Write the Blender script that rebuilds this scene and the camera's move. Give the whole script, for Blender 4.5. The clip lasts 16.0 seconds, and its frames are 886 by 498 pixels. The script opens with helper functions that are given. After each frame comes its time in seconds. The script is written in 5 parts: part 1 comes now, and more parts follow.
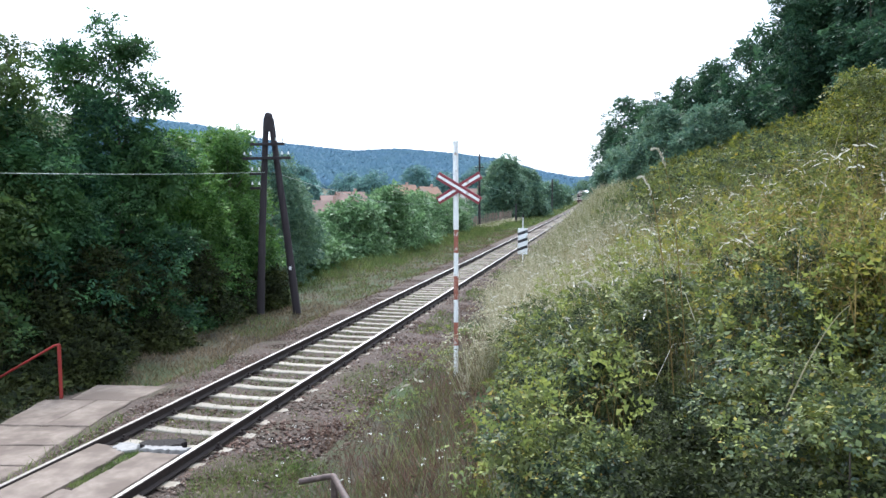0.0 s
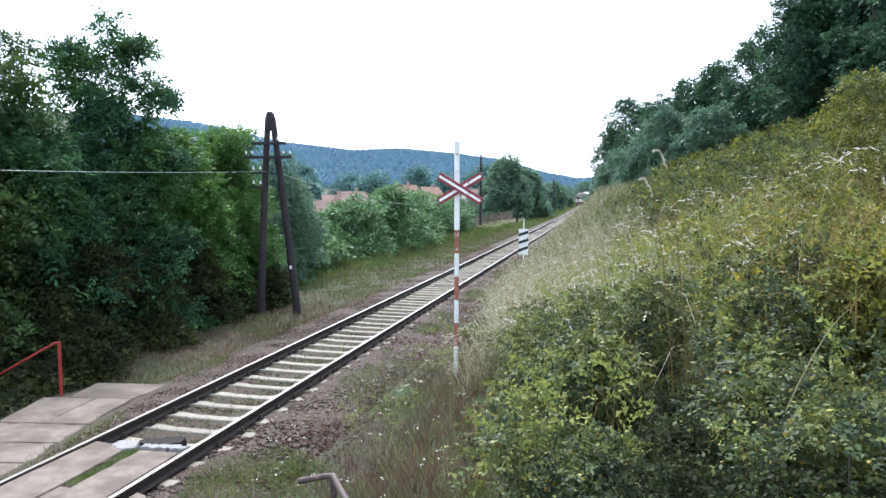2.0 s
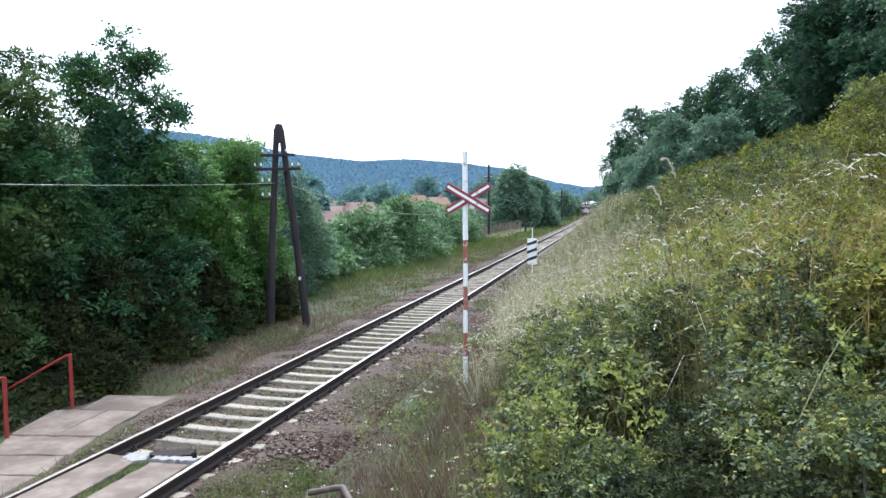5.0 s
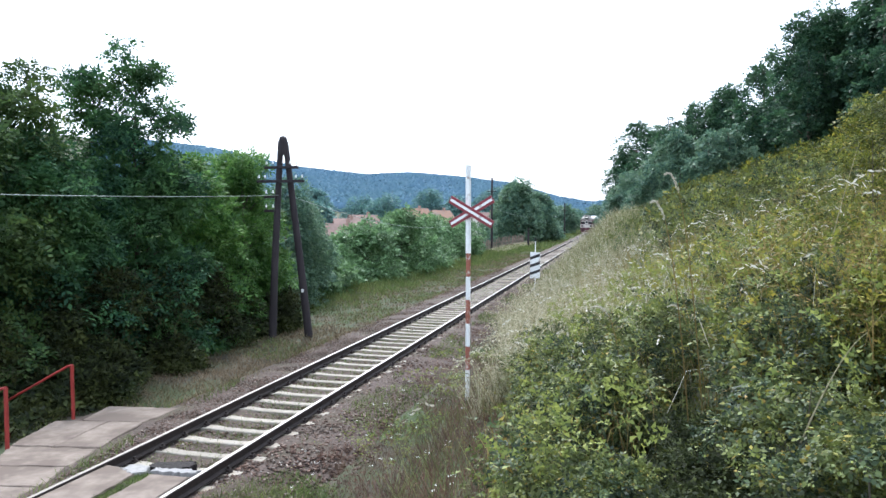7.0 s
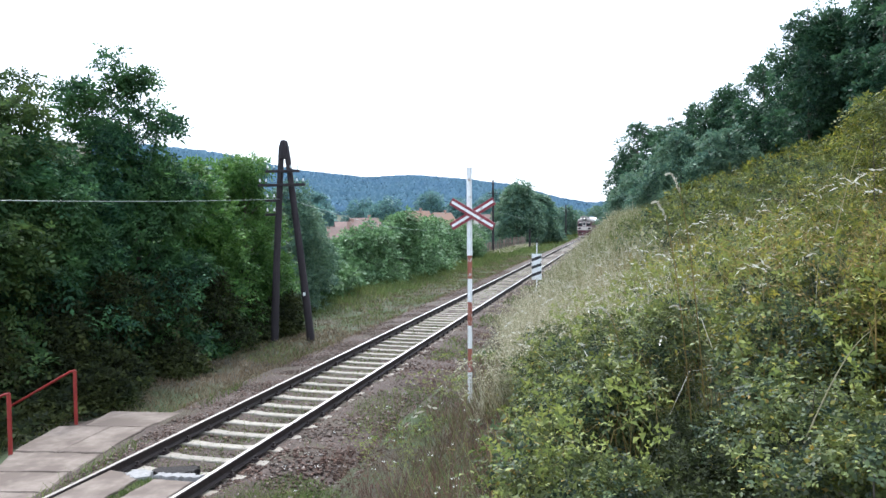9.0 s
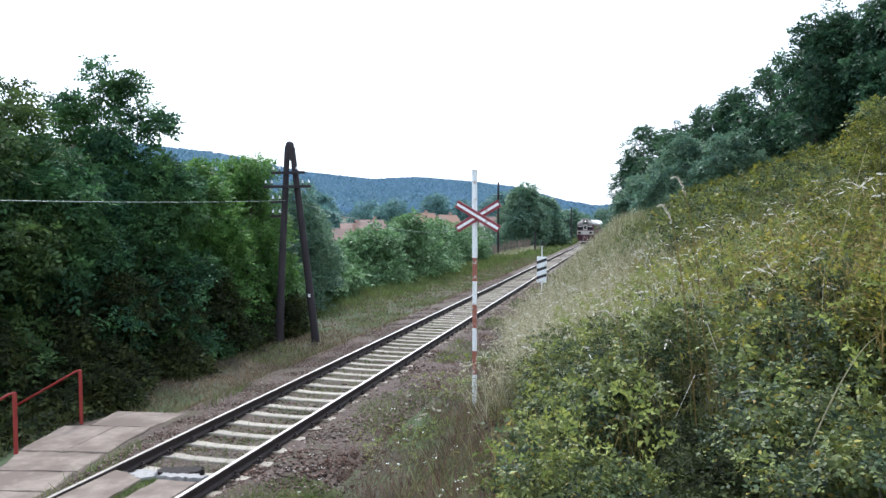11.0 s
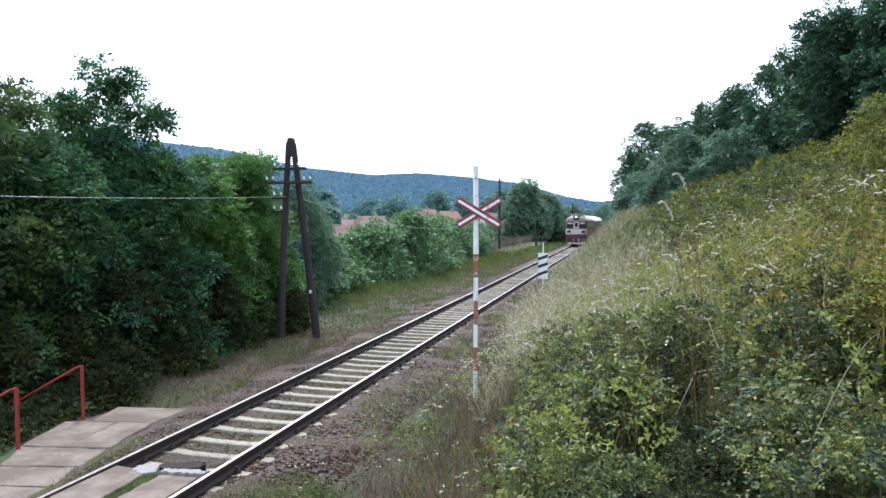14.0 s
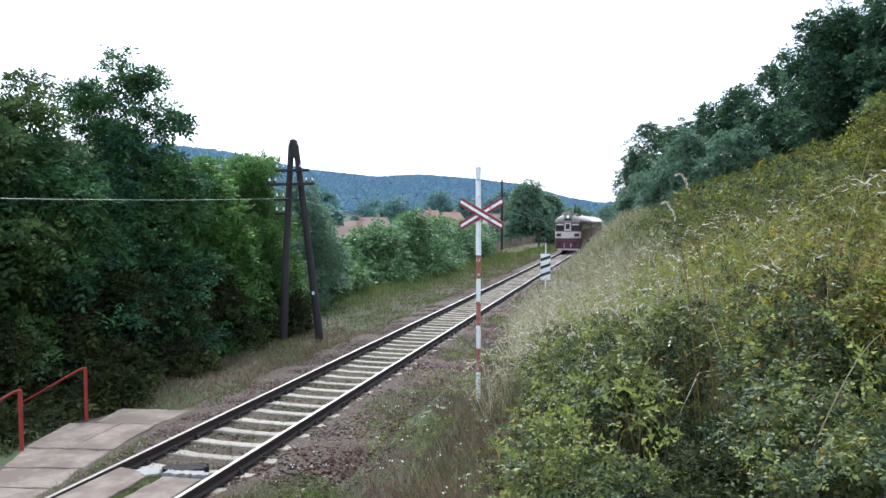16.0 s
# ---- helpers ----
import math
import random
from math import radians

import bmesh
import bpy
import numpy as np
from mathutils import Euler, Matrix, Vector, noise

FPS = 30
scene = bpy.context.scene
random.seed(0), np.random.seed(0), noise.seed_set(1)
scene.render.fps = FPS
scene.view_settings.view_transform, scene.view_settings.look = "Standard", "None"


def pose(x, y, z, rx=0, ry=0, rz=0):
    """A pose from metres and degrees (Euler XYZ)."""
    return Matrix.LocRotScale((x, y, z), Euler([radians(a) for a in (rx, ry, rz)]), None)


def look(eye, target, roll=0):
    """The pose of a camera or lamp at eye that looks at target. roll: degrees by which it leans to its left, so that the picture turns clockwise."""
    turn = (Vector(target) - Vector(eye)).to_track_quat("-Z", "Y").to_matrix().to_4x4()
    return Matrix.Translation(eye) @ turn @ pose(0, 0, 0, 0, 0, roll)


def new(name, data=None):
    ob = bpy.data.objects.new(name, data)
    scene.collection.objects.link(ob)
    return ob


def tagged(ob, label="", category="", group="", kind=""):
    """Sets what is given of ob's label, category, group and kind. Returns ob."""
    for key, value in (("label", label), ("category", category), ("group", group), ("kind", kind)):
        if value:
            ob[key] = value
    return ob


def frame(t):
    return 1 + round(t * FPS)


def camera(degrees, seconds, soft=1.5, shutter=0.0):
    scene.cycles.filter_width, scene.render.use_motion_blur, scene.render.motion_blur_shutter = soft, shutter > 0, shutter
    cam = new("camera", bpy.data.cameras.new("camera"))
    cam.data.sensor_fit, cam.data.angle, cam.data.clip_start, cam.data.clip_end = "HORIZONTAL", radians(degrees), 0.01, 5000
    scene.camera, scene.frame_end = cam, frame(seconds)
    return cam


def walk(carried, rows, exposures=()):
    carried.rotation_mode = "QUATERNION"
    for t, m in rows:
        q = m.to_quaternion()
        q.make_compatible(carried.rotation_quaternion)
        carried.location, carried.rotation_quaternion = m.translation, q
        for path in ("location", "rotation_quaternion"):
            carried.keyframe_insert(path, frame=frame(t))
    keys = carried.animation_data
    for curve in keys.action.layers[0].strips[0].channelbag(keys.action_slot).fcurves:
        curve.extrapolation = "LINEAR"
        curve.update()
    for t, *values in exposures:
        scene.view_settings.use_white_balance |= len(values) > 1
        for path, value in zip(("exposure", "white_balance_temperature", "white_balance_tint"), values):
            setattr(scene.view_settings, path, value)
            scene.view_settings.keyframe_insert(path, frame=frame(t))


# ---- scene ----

# ---------------------------------------------------------------- camera
cam = camera(64.7, 16.0, soft=1.5)
EYE = (5.944, 0.0, 3.317)


def view(yaw, pitch, roll):
    return Matrix.Translation(EYE) @ pose(0, 0, 0, 90 + pitch, 0, yaw) @ pose(0, 0, 0, 0, 0, roll)


TURNS = [
    (0, 12.623, -4.252, -0.027),
    (0.5, 12.611, -4.337, 0.445),
    (1, 12.788, -4.466, 0.279),
    (1.5, 12.926, -4.312, 0.252),
    (2, 12.683, -4.227, 0.379),
    (2.5, 12.694, -4.025, 0.279),
    (3, 12.953, -4.062, 0.242),
    (3.5, 13.049, -3.785, 0.117),
    (4, 13.107, -3.619, -0.105),
    (6.5, 13.678, -2.676, 0.182),
    (7, 13.627, -2.327, 0.280),
    (7.5, 13.644, -2.168, 0.036),
    (8, 13.619, -2.369, 0.020),
    (8.5, 13.710, -2.359, -0.129),
    (9, 13.745, -2.135, -0.194),
    (11.5, 14.257, -1.949, 0.079),
    (12, 14.332, -2.150, -0.035),
    (12.5, 14.303, -2.239, 0.011),
    (13, 14.243, -2.344, -0.027),
    (13.5, 14.215, -2.378, 0.027),
    (14, 14.252, -2.254, 0.164),
    (14.5, 14.299, -2.046, 0.283),
    (15, 14.292, -1.940, 0.287),
    (15.5, 14.348, -2.048, 0.147),
    (16, 14.461, -2.162, 0.029),
]
walk(cam, [(t, view(a, b, c)) for t, a, b, c in TURNS], [(0, 1.18, 5740, 11), (9.2, 1.14, 5740, 11), (11.3, 0.96, 5740, 11), (16, 0.96, 5740, 11)])

# ---------------------------------------------------------------- light
world = bpy.data.worlds.new("overcast_sky")
scene.world = world
world.use_nodes = True
wn, wl = world.node_tree.nodes, world.node_tree.links
wn.clear()
sky = wn.new("ShaderNodeTexSky")
sky.sky_type, sky.sun_disc = "NISHITA", False
sky.sun_elevation, sky.sun_rotation = radians(52), radians(-24)
sky.dust_density = 4.0
bg_sky = wn.new("ShaderNodeBackground")
bg_sky.inputs["Strength"].default_value = 0.05
wl.new(sky.outputs[0], bg_sky.inputs["Color"])
bg_cloud = wn.new("ShaderNodeBackground")
bg_cloud.inputs["Color"].default_value = (0.89, 0.96, 1.0, 1)
bg_cloud.inputs["Strength"].default_value = 0.80
add = wn.new("ShaderNodeAddShader")
wl.new(bg_sky.outputs[0], add.inputs[0])
wl.new(bg_cloud.outputs[0], add.inputs[1])
wout = wn.new("ShaderNodeOutputWorld")
wl.new(add.outputs[0], wout.inputs["Surface"])

sun = new("sun", bpy.data.lights.new("sun", "SUN"))
sun.data.energy, sun.data.angle, sun.data.color = 2.3, radians(11), (1.0, 0.95, 0.86)
sun.matrix_world = look((-20, 45, 63), (0, 0, 0))


# ---------------------------------------------------------------- materials
def nodes_of(name):
    m = bpy.data.materials.new(name)
    m.use_nodes = True
    nt = m.node_tree
    return m, nt, nt.nodes["Principled BSDF"]


def ramp_of(nt, fac, stops):
    r = nt.nodes.new("ShaderNodeValToRGB")
    el = r.color_ramp.elements
    while len(el) < len(stops):
        el.new(0.5)
    for e, (p, c) in zip(el, stops):
        e.position, e.color = p, (*c, 1)
    nt.links.new(fac, r.inputs["Fac"])
    return r.outputs["Color"]


def noise_of(nt, scale, detail=4.0, rough=0.6, stretch=None, space="Object"):
    tc = nt.nodes.new("ShaderNodeTexCoord")
    src = tc.outputs[space]
    if space == "World":
        src = tc.outputs["Object"]
    if stretch:
        mp = nt.nodes.new("ShaderNodeMapping")
        mp.inputs["Scale"].default_value = stretch
        nt.links.new(src, mp.inputs["Vector"])
        src = mp.outputs[0]
    n = nt.nodes.new("ShaderNodeTexNoise")
    n.inputs["Scale"].default_value, n.inputs["Detail"].default_value, n.inputs["Roughness"].default_value = scale, detail, rough
    nt.links.new(src, n.inputs["Vector"])
    return n.outputs["Fac"]


def mix_of(nt, fac, a, b, mode="MIX"):
    m = nt.nodes.new("ShaderNodeMix")
    m.data_type, m.blend_type = "RGBA", mode
    if isinstance(fac, float):
        m.inputs[0].default_value = fac
    else:
        nt.links.new(fac, m.inputs[0])
    for sock, v in ((m.inputs[6], a), (m.inputs[7], b)):
        if isinstance(v, tuple):
            sock.default_value = (*v, 1)
        else:
            nt.links.new(v, sock)
    return m.outputs[2]


def bump_of(nt, bsdf, height, strength, dist=0.02):
    b = nt.nodes.new("ShaderNodeBump")
    b.inputs["Strength"].default_value, b.inputs["Distance"].default_value = strength, dist
    nt.links.new(height, b.inputs["Height"])
    nt.links.new(b.outputs[0], bsdf.inputs["Normal"])


def surface(name, stops, scale=8.0, rough=0.8, metal=0.0, big=None, bump=0.3, dist=0.01, stretch=None, detail=6.0, rand=0.0):
    """Noise-ramped surface; big = (scale, colour, lo, hi) lays large stains over it."""
    m, nt, p = nodes_of(name)
    fine = noise_of(nt, scale, detail, 0.65, stretch)
    col = ramp_of(nt, fine, stops)
    if big:
        s, c, lo, hi = big
        mask = ramp_of(nt, noise_of(nt, s, 3.0, 0.6), [(lo, (0, 0, 0)), (hi, (1, 1, 1))])
        col = mix_of(nt, mask, col, c)
    if rand:
        oi = nt.nodes.new("ShaderNodeObjectInfo")
        col = mix_of(nt, ramp_of(nt, oi.outputs["Random"], [(0, (0, 0, 0)), (1, (rand, rand, rand))]), col, (0.06, 0.05, 0.04))
    nt.links.new(col, p.inputs["Base Color"])
    p.inputs["Roughness"].default_value, p.inputs["Metallic"].default_value = rough, metal
    bump_of(nt, p, fine, bump, dist)
    return m


def leafy(name, stops, trans=0.3, patch=0.35, patch_scale=0.7, tint=(0.16, 0.15, 0.03), rough=0.55, clump=0.0, clump_scale=3.2):
    """Foliage: colour by leaf, drifted by patches, with light passing through."""
    m, nt, p = nodes_of(name)
    ge = nt.nodes.new("ShaderNodeNewGeometry")
    col = ramp_of(nt, ge.outputs["Random Per Island"], stops)
    mask = ramp_of(nt, noise_of(nt, patch_scale, 2.0), [(0.42, (0, 0, 0)), (0.66, (patch, patch, patch))])
    col = mix_of(nt, mask, col, tint)
    if clump:
        lo, hi = 1 - clump, 1 + 0.7 * clump
        tone = ramp_of(nt, noise_of(nt, clump_scale, 2.0), [(0.36, (lo, lo, lo)), (0.64, (hi, hi, 0.9 * hi))])
        col = mix_of(nt, 1.0, col, tone, "MULTIPLY")
    nt.links.new(col, p.inputs["Base Color"])
    p.inputs["Roughness"].default_value = rough
    p.inputs["Specular IOR Level"].default_value = 0.22
    tr = nt.nodes.new("ShaderNodeBsdfTranslucent")
    nt.links.new(col, tr.inputs["Color"])
    mx = nt.nodes.new("ShaderNodeMixShader")
    mx.inputs[0].default_value = trans
    nt.links.new(p.outputs[0], mx.inputs[1])
    nt.links.new(tr.outputs[0], mx.inputs[2])
    nt.links.new(mx.outputs[0], nt.nodes["Material Output"].inputs["Surface"])
    return m


M_GROUND = surface("meadow_soil", [(0.3, (0.0212, 0.0173, 0.0106)), (0.5, (0.0494, 0.0418, 0.0252)), (0.7, (0.0798, 0.0705, 0.0427))], 3.0, 0.95,
                   big=(0.45, (0.0352, 0.0543, 0.017), 0.42, 0.58), bump=0.6, dist=0.05)
M_BALLAST = surface("ballast_bed", [(0.3, (0.027, 0.0186, 0.0146)), (0.5, (0.0642, 0.0444, 0.0349)), (0.72, (0.115, 0.0832, 0.0664))], 14.0, 0.95,
                    big=(0.9, (0.0608, 0.051, 0.0281), 0.5, 0.7), bump=0.9, dist=0.04)
M_CONCRETE = surface("weathered_concrete", [(0.25, (0.127, 0.0979, 0.0783)), (0.5, (0.178, 0.141, 0.114)), (0.75, (0.237, 0.191, 0.157))], 6.0, 0.9,
                     big=(1.7, (0.109, 0.0817, 0.0641), 0.42, 0.6), bump=0.35, dist=0.008)
M_SLEEPER = surface("sleeper_concrete", [(0.25, (0.226, 0.199, 0.162)), (0.5, (0.316, 0.285, 0.235)), (0.75, (0.377, 0.342, 0.289))], 7.0, 0.9,
                    big=(2.0, (0.226, 0.18, 0.128), 0.52, 0.72), bump=0.3, dist=0.006, rand=0.3)
M_RUST = surface("rail_rust", [(0.3, (0.0132, 0.00825, 0.00715)), (0.55, (0.0252, 0.016, 0.0138)), (0.75, (0.045, 0.0275, 0.022))], 20.0, 0.85, bump=0.4, dist=0.003)
M_RAILHEAD = surface("polished_rail", [(0.3, (0.34, 0.317, 0.304)), (0.7, (0.462, 0.436, 0.422))], 9.0, 0.4, 1.0, bump=0.05, dist=0.001)
M_RED = surface("red_paint", [(0.3, (0.221, 0.0204, 0.017)), (0.7, (0.306, 0.034, 0.0255))], 12.0, 0.5, big=(9.0, (0.128, 0.0382, 0.0255), 0.6, 0.72), bump=0.2, dist=0.002)
M_REDBAND = surface("faded_red_paint", [(0.3, (0.264, 0.0808, 0.051)), (0.7, (0.348, 0.123, 0.0808))], 25.0, 0.6, big=(14.0, (0.62, 0.54, 0.5), 0.54, 0.66), bump=0.3, dist=0.002)
M_WHITE = surface("white_paint", [(0.3, (0.78, 0.77, 0.76)), (0.7, (0.87, 0.87, 0.86))], 10.0, 0.5, big=(7.0, (0.36, 0.28, 0.23), 0.6, 0.72), bump=0.2, dist=0.002)
M_CROSSRED = surface("sign_red", [(0.3, (0.189, 0.0198, 0.0315)), (0.7, (0.252, 0.0315, 0.045))], 10.0, 0.45, bump=0.1, dist=0.001)
M_BLACK = surface("black_paint", [(0.3, (0.012, 0.012, 0.014)), (0.7, (0.03, 0.03, 0.032))], 10.0, 0.5, bump=0.1, dist=0.001)
M_RUSTTUBE = surface("rusty_tube", [(0.3, (0.05, 0.034, 0.03)), (0.55, (0.09, 0.062, 0.055)), (0.75, (0.15, 0.105, 0.09))], 30.0, 0.6, 0.3, bump=0.4, dist=0.002)
M_TAR = surface("tarred_wood", [(0.3, (0.0149, 0.0108, 0.0132)), (0.55, (0.031, 0.0234, 0.0264)), (0.75, (0.0527, 0.0408, 0.0449))], 10.0, 0.85, stretch=(1, 1, 0.06), bump=0.5, dist=0.01)
M_BARK = surface("bark", [(0.3, (0.05, 0.04, 0.03)), (0.7, (0.13, 0.105, 0.08))], 9.0, 0.9, stretch=(1, 1, 0.2), bump=0.8, dist=0.02)
M_FENCE = surface("fence_wood", [(0.3, (0.165, 0.12, 0.0975)), (0.7, (0.36, 0.27, 0.217))], 8.0, 0.9, stretch=(1, 1, 0.1), rand=0.5)
M_PORCELAIN = surface("white_porcelain", [(0.3, (0.74, 0.75, 0.74)), (0.7, (0.8, 0.81, 0.8))], 8.0, 0.2, bump=0.02)
M_WIRE = surface("galvanised_wire", [(0.3, (0.216, 0.248, 0.228)), (0.7, (0.288, 0.329, 0.3))], 20.0, 0.5, 0.4, bump=0.05)
M_STONE_MIX = leafy("ballast_stone", [(0.0, (0.0363, 0.0251, 0.0208)), (0.4, (0.0988, 0.0597, 0.046)), (0.8, (0.165, 0.11, 0.0855)), (1.0, (0.291, 0.251, 0.22))], 0.0, 0.5, 0.8, (0.0888, 0.0785, 0.0632), 0.95)
M_LEAF_TREE = leafy("locust_leaves", [(0.0, (0.0249, 0.0659, 0.0439)), (0.5, (0.0441, 0.113, 0.0627)), (0.9, (0.069, 0.16, 0.069)), (1.0, (0.103, 0.205, 0.0721))], 0.3, 0.6, 0.6, (0.103, 0.196, 0.047), 0.75, clump=0.45, clump_scale=1.1)
# Near-black leaves: shade below trees and in the briar hollow, as colour.
M_LEAF_SHADED = leafy("shaded_undergrowth_leaves", [(0.0, (0.014, 0.0209, 0.0098)), (0.6, (0.028, 0.0399, 0.0154)), (1.0, (0.063, 0.0779, 0.021))], 0.2, 0.3, 0.9, (0.07, 0.0665, 0.014), 0.8, clump=0.4, clump_scale=2.0)
M_LEAF_CROWN = leafy("sunlit_locust_leaves", [(0.0, (0.0269, 0.0596, 0.0282)), (0.5, (0.0521, 0.1, 0.037)), (1.0, (0.0882, 0.145, 0.044))], 0.4, 0.6, 0.9, (0.101, 0.136, 0.0308), 0.7, clump=0.45, clump_scale=1.2)
M_LEAF_LIGHT = leafy("young_leaves", [(0.0, (0.0396, 0.106, 0.0323)), (0.5, (0.0862, 0.19, 0.0506)), (1.0, (0.154, 0.279, 0.0708))], 0.4, 0.4, 0.8, (0.132, 0.232, 0.0455), clump=0.35, clump_scale=1.5)
M_LEAF_ELDER = leafy("elder_leaves", [(0.0, (0.0562, 0.117, 0.0556)), (0.5, (0.128, 0.233, 0.101)), (0.85, (0.209, 0.337, 0.172)), (1.0, (0.304, 0.43, 0.273))], 0.35, 0.3, 0.5, (0.137, 0.214, 0.0808), clump=0.3, clump_scale=1.2)
# Green made paler and bluer, with distance haze mixed into the colour.
M_LEAF_HAZED = leafy("hazed_leaves", [(0.0, (0.0476, 0.1, 0.08)), (0.5, (0.1, 0.186, 0.131)), (1.0, (0.176, 0.27, 0.154))], 0.3, 0.5, 0.25, (0.151, 0.219, 0.107))
# Blue-green leaves: haze over the village is put into this colour.
M_LEAF_FAR_HAZED = leafy("hazed_village_leaves", [(0.0, (0.0626, 0.132, 0.144)), (0.5, (0.113, 0.221, 0.207)), (1.0, (0.184, 0.315, 0.252))], 0.3, 0.4, 0.15, (0.14, 0.239, 0.216))
M_LEAF_ROSE = leafy("briar_leaves", [(0.0, (0.0156, 0.0297, 0.0182)), (0.35, (0.0398, 0.0627, 0.037)), (0.75, (0.0936, 0.129, 0.0626)), (0.95, (0.216, 0.243, 0.07)), (1.0, (0.381, 0.239, 0.0494))], 0.22, 0.75, 1.7, (0.191, 0.207, 0.0411), clump=0.5, clump_scale=3.6)
M_SEED = leafy("seed_heads", [(0.0, (0.405, 0.369, 0.279)), (0.5, (0.558, 0.522, 0.432)), (1.0, (0.72, 0.693, 0.612))], 0.25, 0.2, 0.9, (0.45, 0.414, 0.306), 0.8)
M_LEAF_GOLD = leafy("yellowing_scrub", [(0.0, (0.0396, 0.0455, 0.0165)), (0.4, (0.104, 0.122, 0.0254)), (0.8, (0.22, 0.237, 0.0374)), (1.0, (0.334, 0.274, 0.0449))], 0.35, 0.7, 1.4, (0.088, 0.118, 0.0374), clump=0.45, clump_scale=3.0)
M_GRASS_DRY = leafy("dry_grass", [(0.0, (0.0866, 0.061, 0.0385)), (0.5, (0.167, 0.122, 0.0768)), (1.0, (0.255, 0.199, 0.132))], 0.25, 0.4, 0.9, (0.0803, 0.0897, 0.033), 0.8)
M_GRASS_PALE = leafy("pale_grass", [(0.0, (0.251, 0.217, 0.125)), (0.5, (0.444, 0.395, 0.26)), (1.0, (0.693, 0.645, 0.511))], 0.25, 0.5, 0.9, (0.212, 0.222, 0.0963), 0.8)
M_GRASS_GREEN = leafy("green_grass", [(0.0, (0.0541, 0.0894, 0.0245)), (0.5, (0.104, 0.158, 0.0434)), (1.0, (0.191, 0.23, 0.0805))], 0.3, 0.35, 0.7, (0.183, 0.161, 0.0735), 0.7, clump=0.3, clump_scale=1.4)
M_GRASS_BROWN = leafy("withered_weeds", [(0.0, (0.0671, 0.0364, 0.0318)), (0.5, (0.135, 0.0739, 0.0635)), (1.0, (0.22, 0.128, 0.108))], 0.2, 0.4, 1.1, (0.0948, 0.0796, 0.037), 0.9, clump=0.4, clump_scale=1.6)
M_STALK = leafy("golden_stalk", [(0.0, (0.128, 0.085, 0.0298)), (0.5, (0.23, 0.162, 0.0553)), (1.0, (0.357, 0.272, 0.111))], 0.25, 0.4, 1.0, (0.136, 0.136, 0.0425), 0.8)
M_SHOOT = leafy("young_shoots", [(0.0, (0.119, 0.163, 0.0509)), (0.5, (0.208, 0.256, 0.0667)), (1.0, (0.338, 0.365, 0.0938))], 0.4, 0.4, 1.2, (0.27, 0.276, 0.0549))
M_SHOOT_GOLD = leafy("golden_shoots", [(0.0, (0.141, 0.141, 0.0334)), (0.5, (0.262, 0.248, 0.0459)), (1.0, (0.415, 0.353, 0.0669))], 0.4, 0.5, 1.2, (0.163, 0.202, 0.0459))
M_BANK = leafy("tawny_grass", [(0.0, (0.0613, 0.0664, 0.0301)), (0.5, (0.139, 0.145, 0.0591)), (1.0, (0.289, 0.284, 0.129))], 0.25, 0.5, 0.8, (0.111, 0.151, 0.0538), 0.8, clump=0.35, clump_scale=0.8)
# Darker copy of the tree leaves: the forest edge's shade is in the colour.
M_LEAF_WOOD_SHADED = leafy("shaded_wood_edge_leaves", [(0.0, (0.0187, 0.0522, 0.0377)), (0.5, (0.0403, 0.0972, 0.0598)), (1.0, (0.0756, 0.149, 0.0753))], 0.3, 0.5, 0.25, (0.0648, 0.121, 0.0513), clump=0.4, clump_scale=0.5)
M_FLOWER = leafy("white_blossom", [(0.0, (0.62, 0.62, 0.56)), (1.0, (0.8, 0.8, 0.76))], 0.2, 0.0)
# Hill forest is blue because aerial haze is painted into its colour.
M_WOOD_HAZED = leafy("hazed_far_forest", [(0.0, (0.0818, 0.151, 0.216)), (0.5, (0.0886, 0.161, 0.228)), (1.0, (0.0995, 0.177, 0.238))], 0.0, 0.6, 0.012, (0.0908, 0.165, 0.187), 0.95)
# ---------------------------------------------------------------- mesh helpers
def mesh_of(name, V, Q, mat, smooth=False):
    """Mesh from arrays of corners and quads."""
    me = bpy.data.meshes.new(name)
    V, Q = np.asarray(V, np.float32), np.asarray(Q, np.int32)
    k = Q.shape[1]
    me.vertices.add(len(V))
    me.vertices.foreach_set("co", V.ravel())
    me.loops.add(Q.size)
    me.loops.foreach_set("vertex_index", Q.ravel())
    me.polygons.add(len(Q))
    me.polygons.foreach_set("loop_start", np.arange(0, Q.size, k, dtype=np.int32))
    if smooth:
        me.polygons.foreach_set("use_smooth", np.ones(len(Q), bool))
    me.update(calc_edges=True)
    me.materials.append(mat)
    return me


def hang(ob, parent):
    ob.parent = parent
    return ob


def part(name, bm, mat, parent=None, label=""):
    """Link a bmesh as one mesh object under a thing or part."""
    me = bpy.data.meshes.new(name)
    bm.to_mesh(me)
    bm.free()
    for m in (mat if isinstance(mat, (list, tuple)) else [mat]):
        me.materials.append(m)
    ob = new(name, me)
    if parent:
        ob.parent = parent
    return tagged(ob, label)


def leaf_part(name, VQ, mat, parent=None):
    ob = new(name, mesh_of(name, VQ[0], VQ[1], mat))
    if parent:
        ob.parent = parent
    return ob


